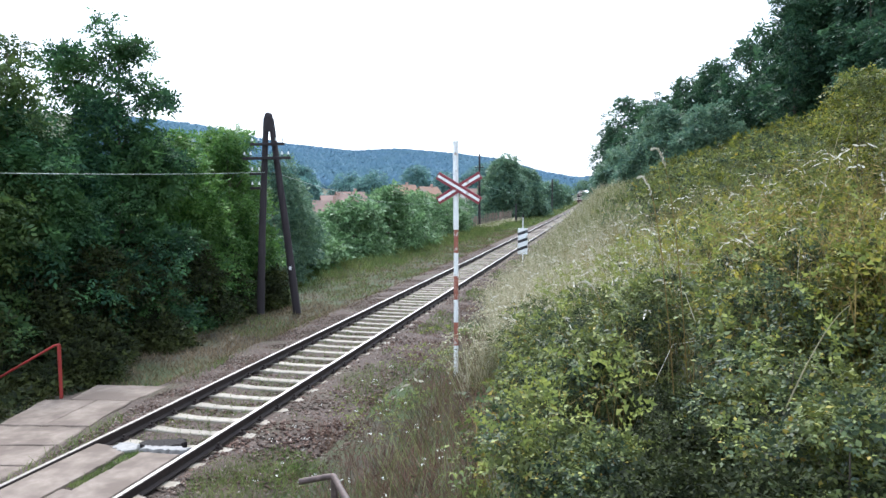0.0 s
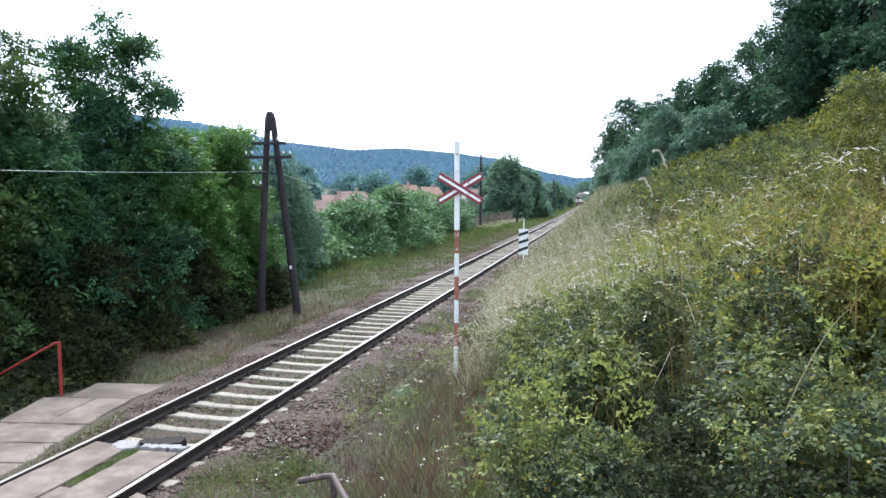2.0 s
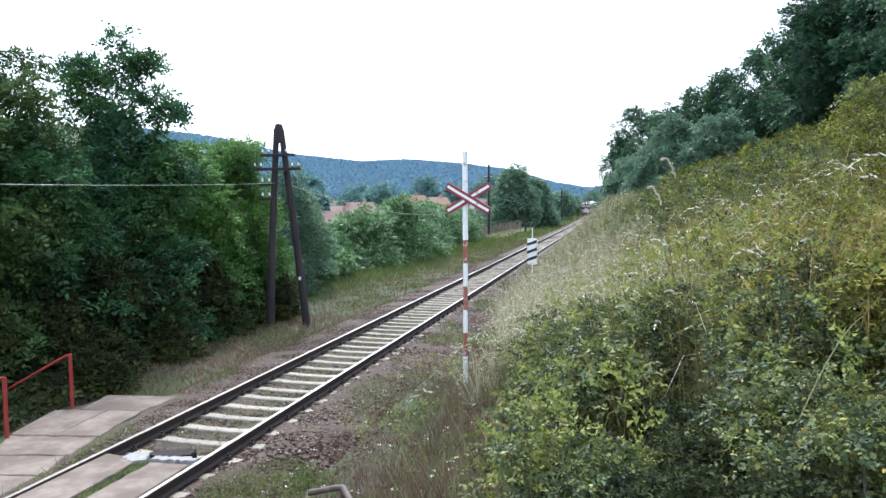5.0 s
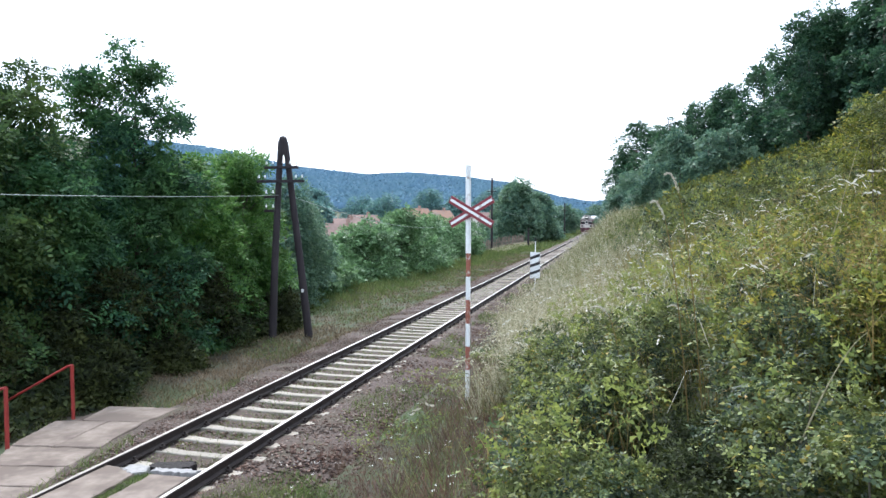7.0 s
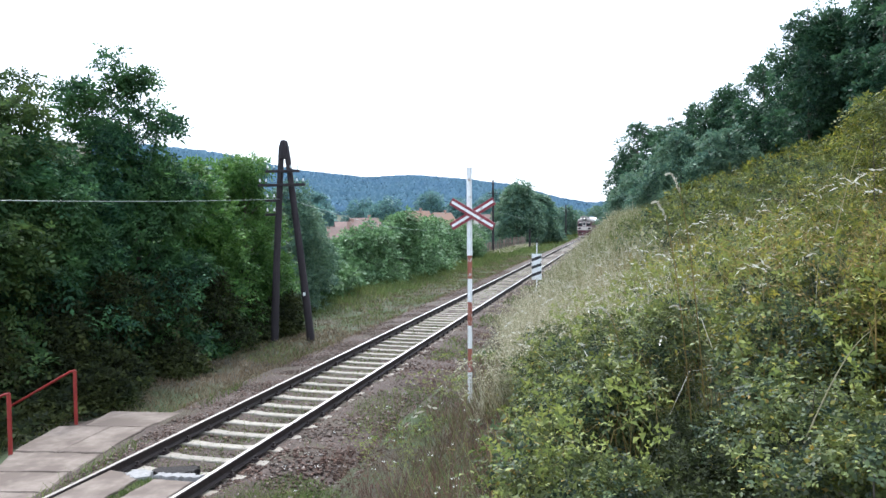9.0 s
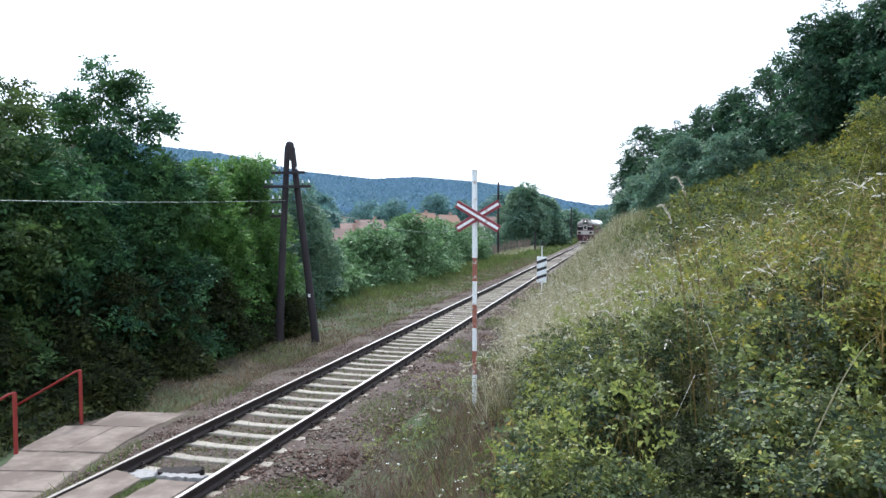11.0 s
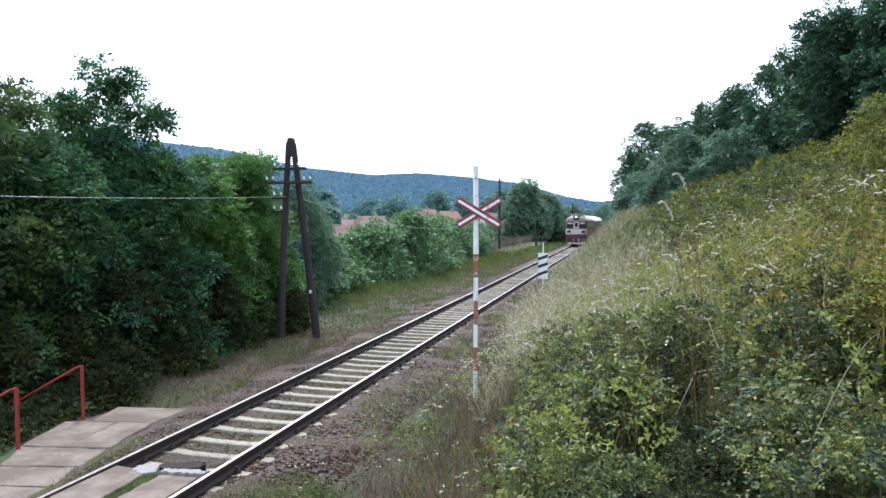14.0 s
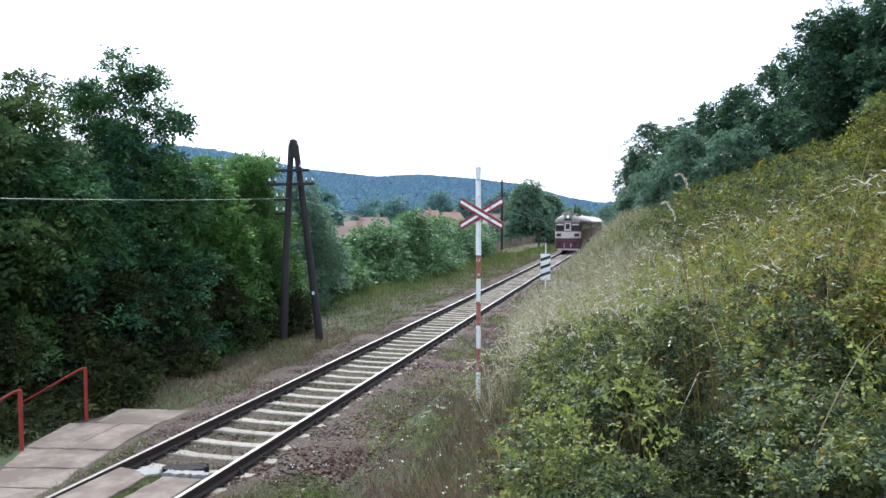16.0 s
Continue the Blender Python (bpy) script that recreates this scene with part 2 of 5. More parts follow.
def box(bm, x0, x1, y0, y1, z0, z1, bevel=0.0, m=None, mi=0):
    r = bmesh.ops.create_cube(bm, size=1.0)
    vs = r["verts"]
    for v in vs:
        v.co = Vector(((x0 + x1) / 2 + v.co.x * (x1 - x0), (y0 + y1) / 2 + v.co.y * (y1 - y0), (z0 + z1) / 2 + v.co.z * (z1 - z0)))
    fs = list({f for v in vs for f in v.link_faces})
    for f in fs:
        f.material_index = mi
    if bevel:
        es = list({e for v in vs for e in v.link_edges})
        out = bmesh.ops.bevel(bm, geom=es, offset=bevel, segments=2, affect="EDGES", profile=0.5)
        vs = list({v for f in out["faces"] for v in f.verts} | {v for v in vs if v.is_valid})
    if m is not None:
        bmesh.ops.transform(bm, matrix=m, verts=[v for v in vs if v.is_valid])
    return vs


def tube(bm, pts, r0, r1=None, seg=10, cap=True):
    """Round bar along points, tapering from r0 to r1."""
    pts = [Vector(p) for p in pts]
    r1 = r0 if r1 is None else r1
    rings = []
    n = len(pts)
    for i, p in enumerate(pts):
        d = (pts[min(i + 1, n - 1)] - pts[max(i - 1, 0)]).normalized()
        a = d.cross(Vector((0, 0, 1)))
        if a.length < 0.05:
            a = d.cross(Vector((1, 0, 0)))
        a.normalize()
        b = d.cross(a)
        r = r0 + (r1 - r0) * i / max(1, n - 1)
        rings.append([bm.verts.new(p + (a * math.cos(t) + b * math.sin(t)) * r) for t in (2 * math.pi * k / seg for k in range(seg))])
    for A, B in zip(rings, rings[1:]):
        for k in range(seg):
            f = bm.faces.new((A[k], A[(k + 1) % seg], B[(k + 1) % seg], B[k]))
            f.smooth = True
    if cap:
        for f in (bm.faces.new(list(reversed(rings[0]))), bm.faces.new(rings[-1])):
            for e in f.edges:
                e.smooth = False


def bar(name, pts, r0, mat, parent, r1=None, seg=10, label=""):
    bm = bmesh.new()
    tube(bm, pts, r0, r1, seg)
    bmesh.ops.recalc_face_normals(bm, faces=bm.faces)
    return part(name, bm, mat, parent, label)


def slab(name, x0, x1, y0, y1, z0, z1, mat, parent, bevel=0.01, m=None, label=""):
    bm = bmesh.new()
    box(bm, x0, x1, y0, y1, z0, z1, bevel, m)
    return part(name, bm, mat, parent, label)


def empty(name, x, y, z, rz=0, label="", category="", group=""):
    ob = new(name)
    ob.empty_display_size = 0.2
    ob.matrix_basis = pose(x, y, z, 0, 0, rz)
    return tagged(ob, label, category, group)


# ---------------------------------------------------------------- land
def smooth(a, b, x):
    t = np.clip((np.asarray(x, float) - a) / (b - a), 0, 1)
    return t * t * (3 - 2 * t)


def rise(y):
    return 3.8e-5 * np.clip(np.asarray(y, float) - 100, 0, 260) ** 2


RIDGE_A = [-180, -90, -50, -32, -25.5, -20, -16.5, -12, -8, -4.5, -2.3, 0, 10, 40, 90, 180]
RIDGE_H = [30, 60, 100, 80, 61, 53, 56, 51, 44, 29, 21, 17, 25, 60, 60, 30]


def land(x, y):
    """Height of the ground."""
    x, y = np.asarray(x, float), np.asarray(y, float)
    # the side of the village: verge, then a fall
    edge = -4.3 - 2.9 * smooth(22, 36, y)
    left = -0.25 - 1.8 * smooth(0, 5.0, edge - x)
    # the bank: gentle beside the crossing, steeper further on
    near = -0.36 + 0.46 * np.clip(x - 3.1, 0, 5.0) + 0.35 * np.clip(x - 8.1, 0, None)
    d = np.clip(x - 2.4, 0, None)
    far = -0.34 + 1.0 * np.minimum(d, 3.5) + 0.37 * np.clip(d - 3.5, 0, None)
    w = smooth(16, 52, y)
    right = near * (1 - w) + far * w
    right = np.minimum(right, 24 + 0.1 * (right - 24))
    right = right * (1 - 0.75 * smooth(190, 330, y))
    # a trodden landing at the head of the steps
    pad = smooth(1.9, 0.6, np.abs(x - 6.0)) * smooth(2.6, 1.0, np.abs(y + 0.3))
    right = right * (1 - pad) + 1.68 * pad
    z = np.where(x < 0, left, right) + rise(y) * smooth(60, 12, np.abs(x))
    rad = np.hypot(x - 5.94, y)
    ang = np.degrees(np.arctan2(x - 5.94, y))
    z = z + np.interp(ang, RIDGE_A, RIDGE_H) * smooth(330, 850, rad) * (1 - 0.9 * smooth(25, 60, x) * smooth(600, 300, rad))
    rough = smooth(1.9, 3.0, np.abs(x))
    return z + rough * (0.05 * np.sin(1.7 * x + 0.6 * y) * np.sin(0.9 * y - 0.4 * x) + 0.03 * np.sin(4.1 * x + 1.3) * np.sin(3.3 * y))


def ticks(lo, hi, step, far, grow):
    a = list(np.arange(lo, hi, step))
    s, v = step, a[-1]
    while v < far[1]:
        s *= grow
        v += s
        a.append(v)
    s, v, b = step, a[0], []
    while v > far[0]:
        s *= grow
        v -= s
        b.append(v)
    return np.array(b[::-1] + a)


gx = ticks(-9, 14, 0.25, (-2600, 2600), 1.12)
gy = ticks(1, 60, 0.4, (-800, 2800), 1.09)
GX, GY = np.meshgrid(gx, gy)
nx, ny = len(gx), len(gy)
idx = np.arange(nx * ny).reshape(ny, nx)
Q = np.stack([idx[:-1, :-1], idx[:-1, 1:], idx[1:, 1:], idx[1:, :-1]], -1).reshape(-1, 4)
ground = new("ground", mesh_of("ground", np.stack([GX, GY, land(GX, GY)], -1).reshape(-1, 3), Q, M_GROUND, True))
tagged(ground, "grassy ground with dry turf and bare soil", "ground", kind="structure")

TRACK_END = 345.0
# ballast bed
ys = np.concatenate([np.arange(-8, 60, 0.5), np.arange(60, TRACK_END + 1, 4)])
xs = np.array([-2.25, -1.95, -1.15, -0.7, 0, 0.7, 1.15, 1.95, 2.35])
zs = np.array([-0.30, -0.17, -0.158, -0.205, -0.225, -0.205, -0.158, -0.27, -0.46])
BX, BY = np.meshgrid(xs, ys)
rng = np.random.default_rng(3)
BZ = zs[None, :] + (0.034 * smooth(17, 30, ys))[:, None] * (np.abs(xs) < 0.72)[None, :] + rise(ys)[:, None] + rng.normal(0, 0.012, BX.shape)
bi = np.arange(BX.size).reshape(BX.shape)
BQ = np.stack([bi[:-1, :-1], bi[:-1, 1:], bi[1:, 1:], bi[1:, :-1]], -1).reshape(-1, 4)
ballast = new("ballast_bed", mesh_of("ballast_bed", np.stack([BX, BY, BZ], -1).reshape(-1, 3), BQ, M_BALLAST, True))
tagged(ballast, "brown stone ballast bed under the railway track", "ballast", kind="structure")


# ---------------------------------------------------------------- scattering
def unit(v):
    return v / (np.linalg.norm(v, axis=-1, keepdims=True) + 1e-9)


def sprays(P, A, L, pairs, slim=0.5, droop=0.35, rng=None, leaf=0.38, face=None, tri=False, rag=0.18):
    """Feathered leaves: from each base P along A, pairs of leaflets and one at the tip."""
    n = len(P)
    up = unit(rng.normal(0, 0.35, (n, 3)) + (np.array([0, 0, 1.0]) if face is None else face))
    S = unit(np.cross(A, up))
    N = np.cross(S, A)
    VV = []
    for j in range(2 * pairs + 1):
        s = (j // 2 + 1) / (pairs + 0.6) if j < 2 * pairs else 1.0
        side = (-1 if j % 2 else 1) if j < 2 * pairs else 0
        base = P + A * (L * s)[:, None]
        base[:, 2] -= droop * L * s * s
        D = unit(side * S + (0.55 if side else 1.0) * A + rng.normal(0, rag, (n, 3)) - np.array([0, 0, 0.25]))
        ll = (L * leaf * rng.uniform(0.75, 1.2, n))[:, None]
        W = unit(np.cross(D, N + rng.normal(0, 0.35, (n, 3)))) * ll * slim * 0.5
        if tri:
            VV.append(np.stack([base - W * 0.8, base + W * 1.3 + D * ll * 0.4, base + D * ll], 1))
            continue
        bow = N * ll * 0.07
        VV.append(np.stack([base, base + D * ll * 0.45 + W + bow, base + D * ll, base + D * ll * 0.45 - W + bow], 1))
    V = np.concatenate(VV, 0).reshape(-1, 3)
    return V, np.arange(len(V)).reshape(-1, 3 if tri else 4)


def blades(P, H, lean, width, rng, short=False):
    """Grass blades: two bent quads each, or one where they are short."""
    n = len(P)
    a = rng.uniform(0, 2 * np.pi, n)
    side = np.stack([np.cos(a), np.sin(a), np.zeros(n)], 1) * width[:, None] * 0.5
    b = rng.uniform(0, 2 * np.pi, n)
    off = np.stack([np.cos(b), np.sin(b), np.zeros(n)], 1) * (lean * H)[:, None]
    up = np.array([0, 0, 1.0])
    m = P + off * 0.3 + up * (0.58 * H)[:, None]
    t = P + off + up * (H * (1 - 0.35 * lean))[:, None]
    if short:
        V = np.stack([P - side, P + side, t + side * 0.2, t - side * 0.2], 1).reshape(-1, 3)
        return V, np.arange(len(V)).reshape(-1, 4), t, unit(t - m)
    V = np.stack([P - side, P + side, m + side * 0.8, m - side * 0.8, t + side * 0.15, t - side * 0.15], 1).reshape(-1, 3)
    i = np.arange(n)[:, None] * 6
    return V, np.concatenate([i + [0, 1, 2, 3], i + [3, 2, 4, 5]], 0), t, unit(t - m)


def heads(T, D, L, W, rng):
    """Nodding seed heads: small husks along an arc from each stem tip."""
    n = len(T)
    H = unit(D * np.array([1, 1, 0.2]) + rng.normal(0, 0.2, (n, 3)))
    out = []
    for k in range(5):
        f = k / 5
        base = T + H * (L * f)[:, None] + np.array([0, 0, 1.0]) * (L * (0.35 * f - 0.75 * f * f))[:, None]
        d = unit(H + np.array([0, 0, 0.35 - 1.4 * f]) + rng.normal(0, 0.3, (n, 3)))
        ll = (L * 0.27 * rng.uniform(0.8, 1.2, n))[:, None]
        w = unit(np.cross(d, rng.normal(0, 1, (n, 3)))) * W[:, None] * 0.5 * (1.1 - 0.5 * f)
        out.append(np.stack([base, base + d * ll * 0.4 + w, base + d * ll, base + d * ll * 0.4 - w], 1))
    V = np.concatenate(out, 0).reshape(-1, 3)
    return V, np.arange(len(V)).reshape(-1, 4)


def joined(*vq):
    V, Q, o = [], [], 0
    for v, q in vq:
        V.append(v)
        Q.append(q + o)
        o += len(v)
    return np.concatenate(V), np.concatenate(Q)


def lumps(rng, n, cx, cy, z0, z1, rx, ry, size, taper=0.6):
    """Centres and radii of foliage lumps that fill an uneven crown."""
    u = rng.uniform(0, 1, n)
    z = z0 + (z1 - z0) * u
    full = np.sqrt(np.clip(1 - (2 * np.clip(u, 0.0, 1) - 0.75) ** 2 * taper, 0.05, 1)) * (1 - 0.45 * u ** 2)
    a = rng.uniform(0, 2 * np.pi, n)
    r = np.sqrt(rng.uniform(0.15, 1, n)) * full
    return np.stack([cx + np.cos(a) * r * rx, cy + np.sin(a) * r * ry, z], 1), size * rng.uniform(0.55, 1.25, n) * (1 - 0.35 * u)


def foliage(rng, C, R, per, L, pairs, flat=0.75, slim=0.5, droop=0.35, leaf=0.38, tri=False, lift=0.35):
    """Sprays over the skins of the lumps, thickest on top."""
    n = len(C)
    k = np.repeat(np.arange(n), np.maximum(4, (per * (R / R.mean()) ** 2).astype(int)))
    d = unit(rng.normal(0, 1, (len(k), 3)) + np.array([0, 0, lift]))
    q = np.where(rng.uniform(0, 1, len(k)) < 0.8, rng.uniform(0.72, 1.06, len(k)), rng.uniform(0.3, 1.3, len(k)))
    P = C[k] + d * np.array([1, 1, flat]) * (R[k] * q)[:, None]
    A = unit(d * np.array([1, 1, 0.4]) + rng.normal(0, 0.55, d.shape))
    return sprays(P, A, L * rng.uniform(0.6, 1.3, len(k)), pairs, slim, droop, rng, leaf, d * 0.75 + np.array([0, 0, 0.55]), tri)


def limbs(rng, H, r, targets, seg=7):
    """A tapered trunk with limbs that reach for the lumps."""
    bm = bmesh.new()
    bend = rng.normal(0, 0.05 * H, 2)
    trunk = [Vector((bend[0] * (i / 6) ** 2, bend[1] * (i / 6) ** 2, H * i / 6 - 0.25 * (i == 0))) for i in range(7)]
    tube(bm, trunk, r, r * 0.25, seg)
    for c in targets:
        c = Vector(c)
        f = max(0.12, min(0.95, (c.z - 0.25 * (c.xy.length)) / H - 0.08))
        i = min(5, int(f * 6))
        s = trunk[i].lerp(trunk[i + 1], f * 6 - i)
        mid = s.lerp(c, 0.5) + Vector(rng.normal(0, 0.06, 3)) + Vector((0, 0, 0.08 * (c - s).length))
        tube(bm, [s, mid, c], r * 0.42 * (1 - 0.6 * f), r * 0.08, 5)
    bmesh.ops.recalc_face_normals(bm, faces=bm.faces)
    return bm


def tree(name, x, y, H, rx, ry, seed, mat, label, group="", n=46, size=0.62, per=105, L=0.26, pairs=3, low=0.12, z=None, category="tree", girth=0.11, slim=0.5, leaf=0.38, droop=0.35, tri=False, lift=0.35):
    rng = np.random.default_rng(seed)
    z = float(land(x, y)) - 0.05 if z is None else z
    t = empty(name, x, y, z, 0, label, category, group)
    C, R = lumps(rng, n, 0, 0, low * H, H - size * 0.55, rx, ry, size)
    part("trunk", limbs(rng, H * 0.92, girth, C[rng.choice(n, min(n, 16), False)]), M_BARK, t)
    leaf_part("crown", foliage(rng, C, R, per, L, pairs, slim=slim, leaf=leaf, droop=droop, tri=tri, lift=lift), mat, t)
    return t


# ---------------------------------------------------------------- railway track
def rail_mesh(x):
    prof = [(-0.065, -0.149), (0.065, -0.149), (0.065, -0.135), (0.012, -0.115), (0.010, -0.045), (0.034, -0.035), (0.035, -0.008), (0.027, 0.0),
            (-0.027, 0.0), (-0.035, -0.008), (-0.034, -0.035), (-0.010, -0.045), (-0.012, -0.115), (-0.065, -0.135)]
    yy = np.concatenate([[-8, 100], np.arange(110, TRACK_END + 1, 10)])
    bm = bmesh.new()
    rings = [[bm.verts.new((x + a, v, b + float(rise(v)))) for a, b in prof] for v in yy]
    k = len(prof)
    for A, B in zip(rings, rings[1:]):
        for i in range(k):
            f = bm.faces.new((A[i], B[i], B[(i + 1) % k], A[(i + 1) % k]))
            f.material_index = 1 if i == 7 else 0
    bm.faces.new(rings[0])
    bm.faces.new(rings[-1])
    bmesh.ops.recalc_face_normals(bm, faces=bm.faces)
    return bm


def sleeper_mesh():
    """Concrete sleeper with sloped shoulders and a lower waist."""
    bm = bmesh.new()
    st = [(-1.21, 0.125, 0.10, -0.035), (-1.17, 0.13, 0.10, -0.012), (-0.95, 0.135, 0.10, 0.0), (-0.5, 0.135, 0.10, 0.0), (-0.3, 0.12, 0.09, -0.014),
          (0.3, 0.12, 0.09, -0.014), (0.5, 0.135, 0.10, 0.0), (0.95, 0.135, 0.10, 0.0), (1.17, 0.13, 0.10, -0.012), (1.21, 0.125, 0.10, -0.035)]
    rings = [[bm.verts.new(p) for p in ((x, -wb, -0.2), (x, -wt, z - 0.012), (x, -wt + 0.015, z), (x, wt - 0.015, z), (x, wt, z - 0.012), (x, wb, -0.2))] for x, wb, wt, z in st]
    for A, B in zip(rings, rings[1:]):
        for i in range(5):
            bm.faces.new((A[i], A[i + 1], B[i + 1], B[i]))
    bm.faces.new(rings[0])
    bm.faces.new(rings[-1])
    bmesh.ops.recalc_face_normals(bm, faces=bm.faces)
    me = bpy.data.meshes.new("sleeper")
    bm.to_mesh(me)
    bm.free()
    me.materials.append(M_SLEEPER)
    return me


def clip_mesh():
    bm = bmesh.new()
    box(bm, -0.13, 0.13, -0.07, 0.07, 0.0, 0.014)
    for s in (-1, 1):
        box(bm, s * 0.095 - 0.03, s * 0.095 + 0.03, -0.035, 0.035, 0.014, 0.05)
        box(bm, s * 0.1 - 0.014, s * 0.1 + 0.014, -0.014, 0.014, 0.05, 0.09)
    me = bpy.data.meshes.new("rail_fastening")
    bm.to_mesh(me)
    bm.free()
    me.materials.append(M_RUST)
    return me


track = empty("railway_track", 0, 0, 0, 0, "single railway track on pale concrete sleepers with polished rail tops", "railway track")
for s in (-1, 1):
    part("rail", rail_mesh(0.755 * s), [M_RUST, M_RAILHEAD], track, "rusty steel rail with a shiny running surface")
SLEEPER, CLIP = sleeper_mesh(), clip_mesh()
PITCH, FIRST = 0.61, 9.08
rng = np.random.default_rng(5)
rest = []
for k in range(-26, int((TRACK_END - FIRST) / PITCH)):
    yk = FIRST + 0.1 + PITCH * k
    if -26 + 300 > k:
        s = hang(new("sleeper", SLEEPER), track)
        s.matrix_basis = pose(rng.normal(0, 0.012), yk, -0.168 + float(rise(yk)) + rng.normal(0, 0.004), 0, 0, rng.normal(0, 0.5))
        if yk < 40 and not 1.5 < yk < 8.0:
            for sx in (-0.755, 0.755):
                c = hang(new("rail_fastening", CLIP), s)
                c.matrix_basis = pose(sx, 0, 0.002)
    else:
        rest.append(yk)
bm = bmesh.new()
for yk in rest:
    z = -0.168 + float(rise(yk))
    box(bm, -1.21, 1.21, yk - 0.1, yk + 0.1, z - 0.15, z)
tagged(part("far_sleepers", bm, M_SLEEPER, track), kind="stuff")


def chips(rng, P, S):
    """Broken stones: jittered octahedra as quads with a doubled corner."""
    n = len(P)
    base = np.array([(1, 0, 0), (0, 1, 0), (-1, 0, 0), (0, -1, 0), (0, 0, 1), (0, 0, -1)], float)
    a = rng.uniform(0, 6.28, n)
    rot = np.stack([np.stack([np.cos(a), -np.sin(a), 0 * a], 1), np.stack([np.sin(a), np.cos(a), 0 * a], 1), np.stack([0 * a, 0 * a, 1 + 0 * a], 1)], 1)
    loc = base[None] * rng.uniform(0.6, 1.3, (n, 6, 1)) + rng.normal(0, 0.3, (n, 6, 3))
    loc[..., 2] *= 0.6
    V = P[:, None] + np.einsum("nij,nkj->nki", rot, loc) * S[:, None, None]
    tri = np.array([(0, 1, 4), (1, 2, 4), (2, 3, 4), (3, 0, 4), (1, 0, 5), (2, 1, 5), (3, 2, 5), (0, 3, 5)])
    return V.reshape(-1, 3), (np.arange(n)[:, None, None] * 6 + tri).reshape(-1, 3)


def bed_z(x):
    return np.interp(x, xs, zs)


rng = np.random.default_rng(11)
n = 44000
y = 4 + 46 * rng.uniform(0, 1, n) ** 1.7
x = np.where(rng.uniform(0, 1, n) < 0.55, rng.uniform(0.8, 2.35, n), rng.uniform(-1.9, 0.8, n))
heap = (rng.uniform(0, 1, n) < 0.3) & (y > 9) & (y < 18) & (x > 0.8)
x = np.where(heap, rng.normal(1.75, 0.42, n), x)
shoulder = rng.uniform(0, 1, n) < 0.36
x = np.where(shoulder, rng.uniform(-1.95, -0.85, n), x)
keep = ~((np.abs(x) < 0.7) & (y < 8.1)) & (np.abs(np.abs(x) - 0.755) > 0.06)
keep &= (x > -1.2 - 0.141 * (y - 7.4)) | (y > 11.4)
x, y = x[keep], y[keep]
S = rng.uniform(0.015, 0.040, len(x)) * np.where(x < -0.8, 0.7, 1.0)
z = np.where(np.abs(x) < 2.25, bed_z(x), land(x, y)) + S * 0.15 + rise(y)
V, T = chips(rng, np.stack([x, y, z], 1), S)
stones = new("ballast_stones", mesh_of("ballast_stones", V, T, M_STONE_MIX))
tagged(stones, "loose brown and grey crushed ballast stones", "ballast", kind="stuff")


# ---------------------------------------------------------------- level crossing for walkers
def rough_slab(name, corners, z0, z1, mat, parent, seed, chip=0.02, label=""):
    """A cast slab with the given plan, worn and chipped along its edges."""
    rng = np.random.default_rng(seed)
    bm = bmesh.new()
    ring = []
    for (ax, ay), (bx, by) in zip(corners, corners[1:] + corners[:1]):
        for k in range(6):
            f = k / 6
            ring.append((ax + (bx - ax) * f + rng.normal(0, chip * 0.45), ay + (by - ay) * f + rng.normal(0, chip * 0.45)))
    cx, cy = np.mean([p[0] for p in ring]), np.mean([p[1] for p in ring])
    lo = [bm.verts.new((px, py, z0)) for px, py in ring]
    hi = [bm.verts.new((px, py, z1 - 0.018 + rng.normal(0, 0.003))) for px, py in ring]
    top = [bm.verts.new((px + (cx - px) * 0.025, py + (cy - py) * 0.025, z1 + rng.normal(0, 0.002))) for px, py in ring]
    k = len(ring)
    for A, B in ((lo, hi), (hi, top)):
        for i in range(k):
            bm.faces.new((A[i], A[(i + 1) % k], B[(i + 1) % k], B[i]))
    bm.faces.new(top)
    bm.faces.new(list(reversed(lo)))
    bmesh.ops.recalc_face_normals(bm, faces=bm.faces)
    return part(name, bm, mat, parent, label)


pavement = tagged(new("pavement"), "worn concrete slab path beside the track", "pavement", kind="structure")
for i, c in enumerate(([(-2.90, 10.11), (-1.80, 10.30), (-1.74, 11.27), (-3.09, 11.02)],
                       [(-2.96, 8.71), (-2.28, 8.83), (-2.40, 10.17), (-3.32, 10.00)],
                       [(-2.26, 8.83), (-1.57, 8.95), (-1.79, 10.27), (-2.38, 10.17)],
                       [(-2.56, 7.93), (-1.42, 8.17), (-1.56, 8.92), (-2.94, 8.68)],
                       [(-2.2, 7.26), (-1.20, 7.45), (-1.43, 8.13), (-2.52, 7.90)],
                       [(-2.0, 6.0), (-1.10, 6.1), (-1.22, 7.40), (-2.2, 7.22)])):
    rough_slab("paving_slab", c, -0.42, -0.15 + 0.004 * (i % 3), M_CONCRETE, pavement, 20 + i)

rough_slab("bedding", [(-2.0, 6.05), (-1.14, 6.15), (-1.45, 8.2), (-1.80, 10.28), (-1.78, 11.2), (-3.04, 10.97), (-3.2, 9.98), (-2.9, 8.7)], -0.45, -0.168, M_BALLAST, pavement, 48, 0.01)

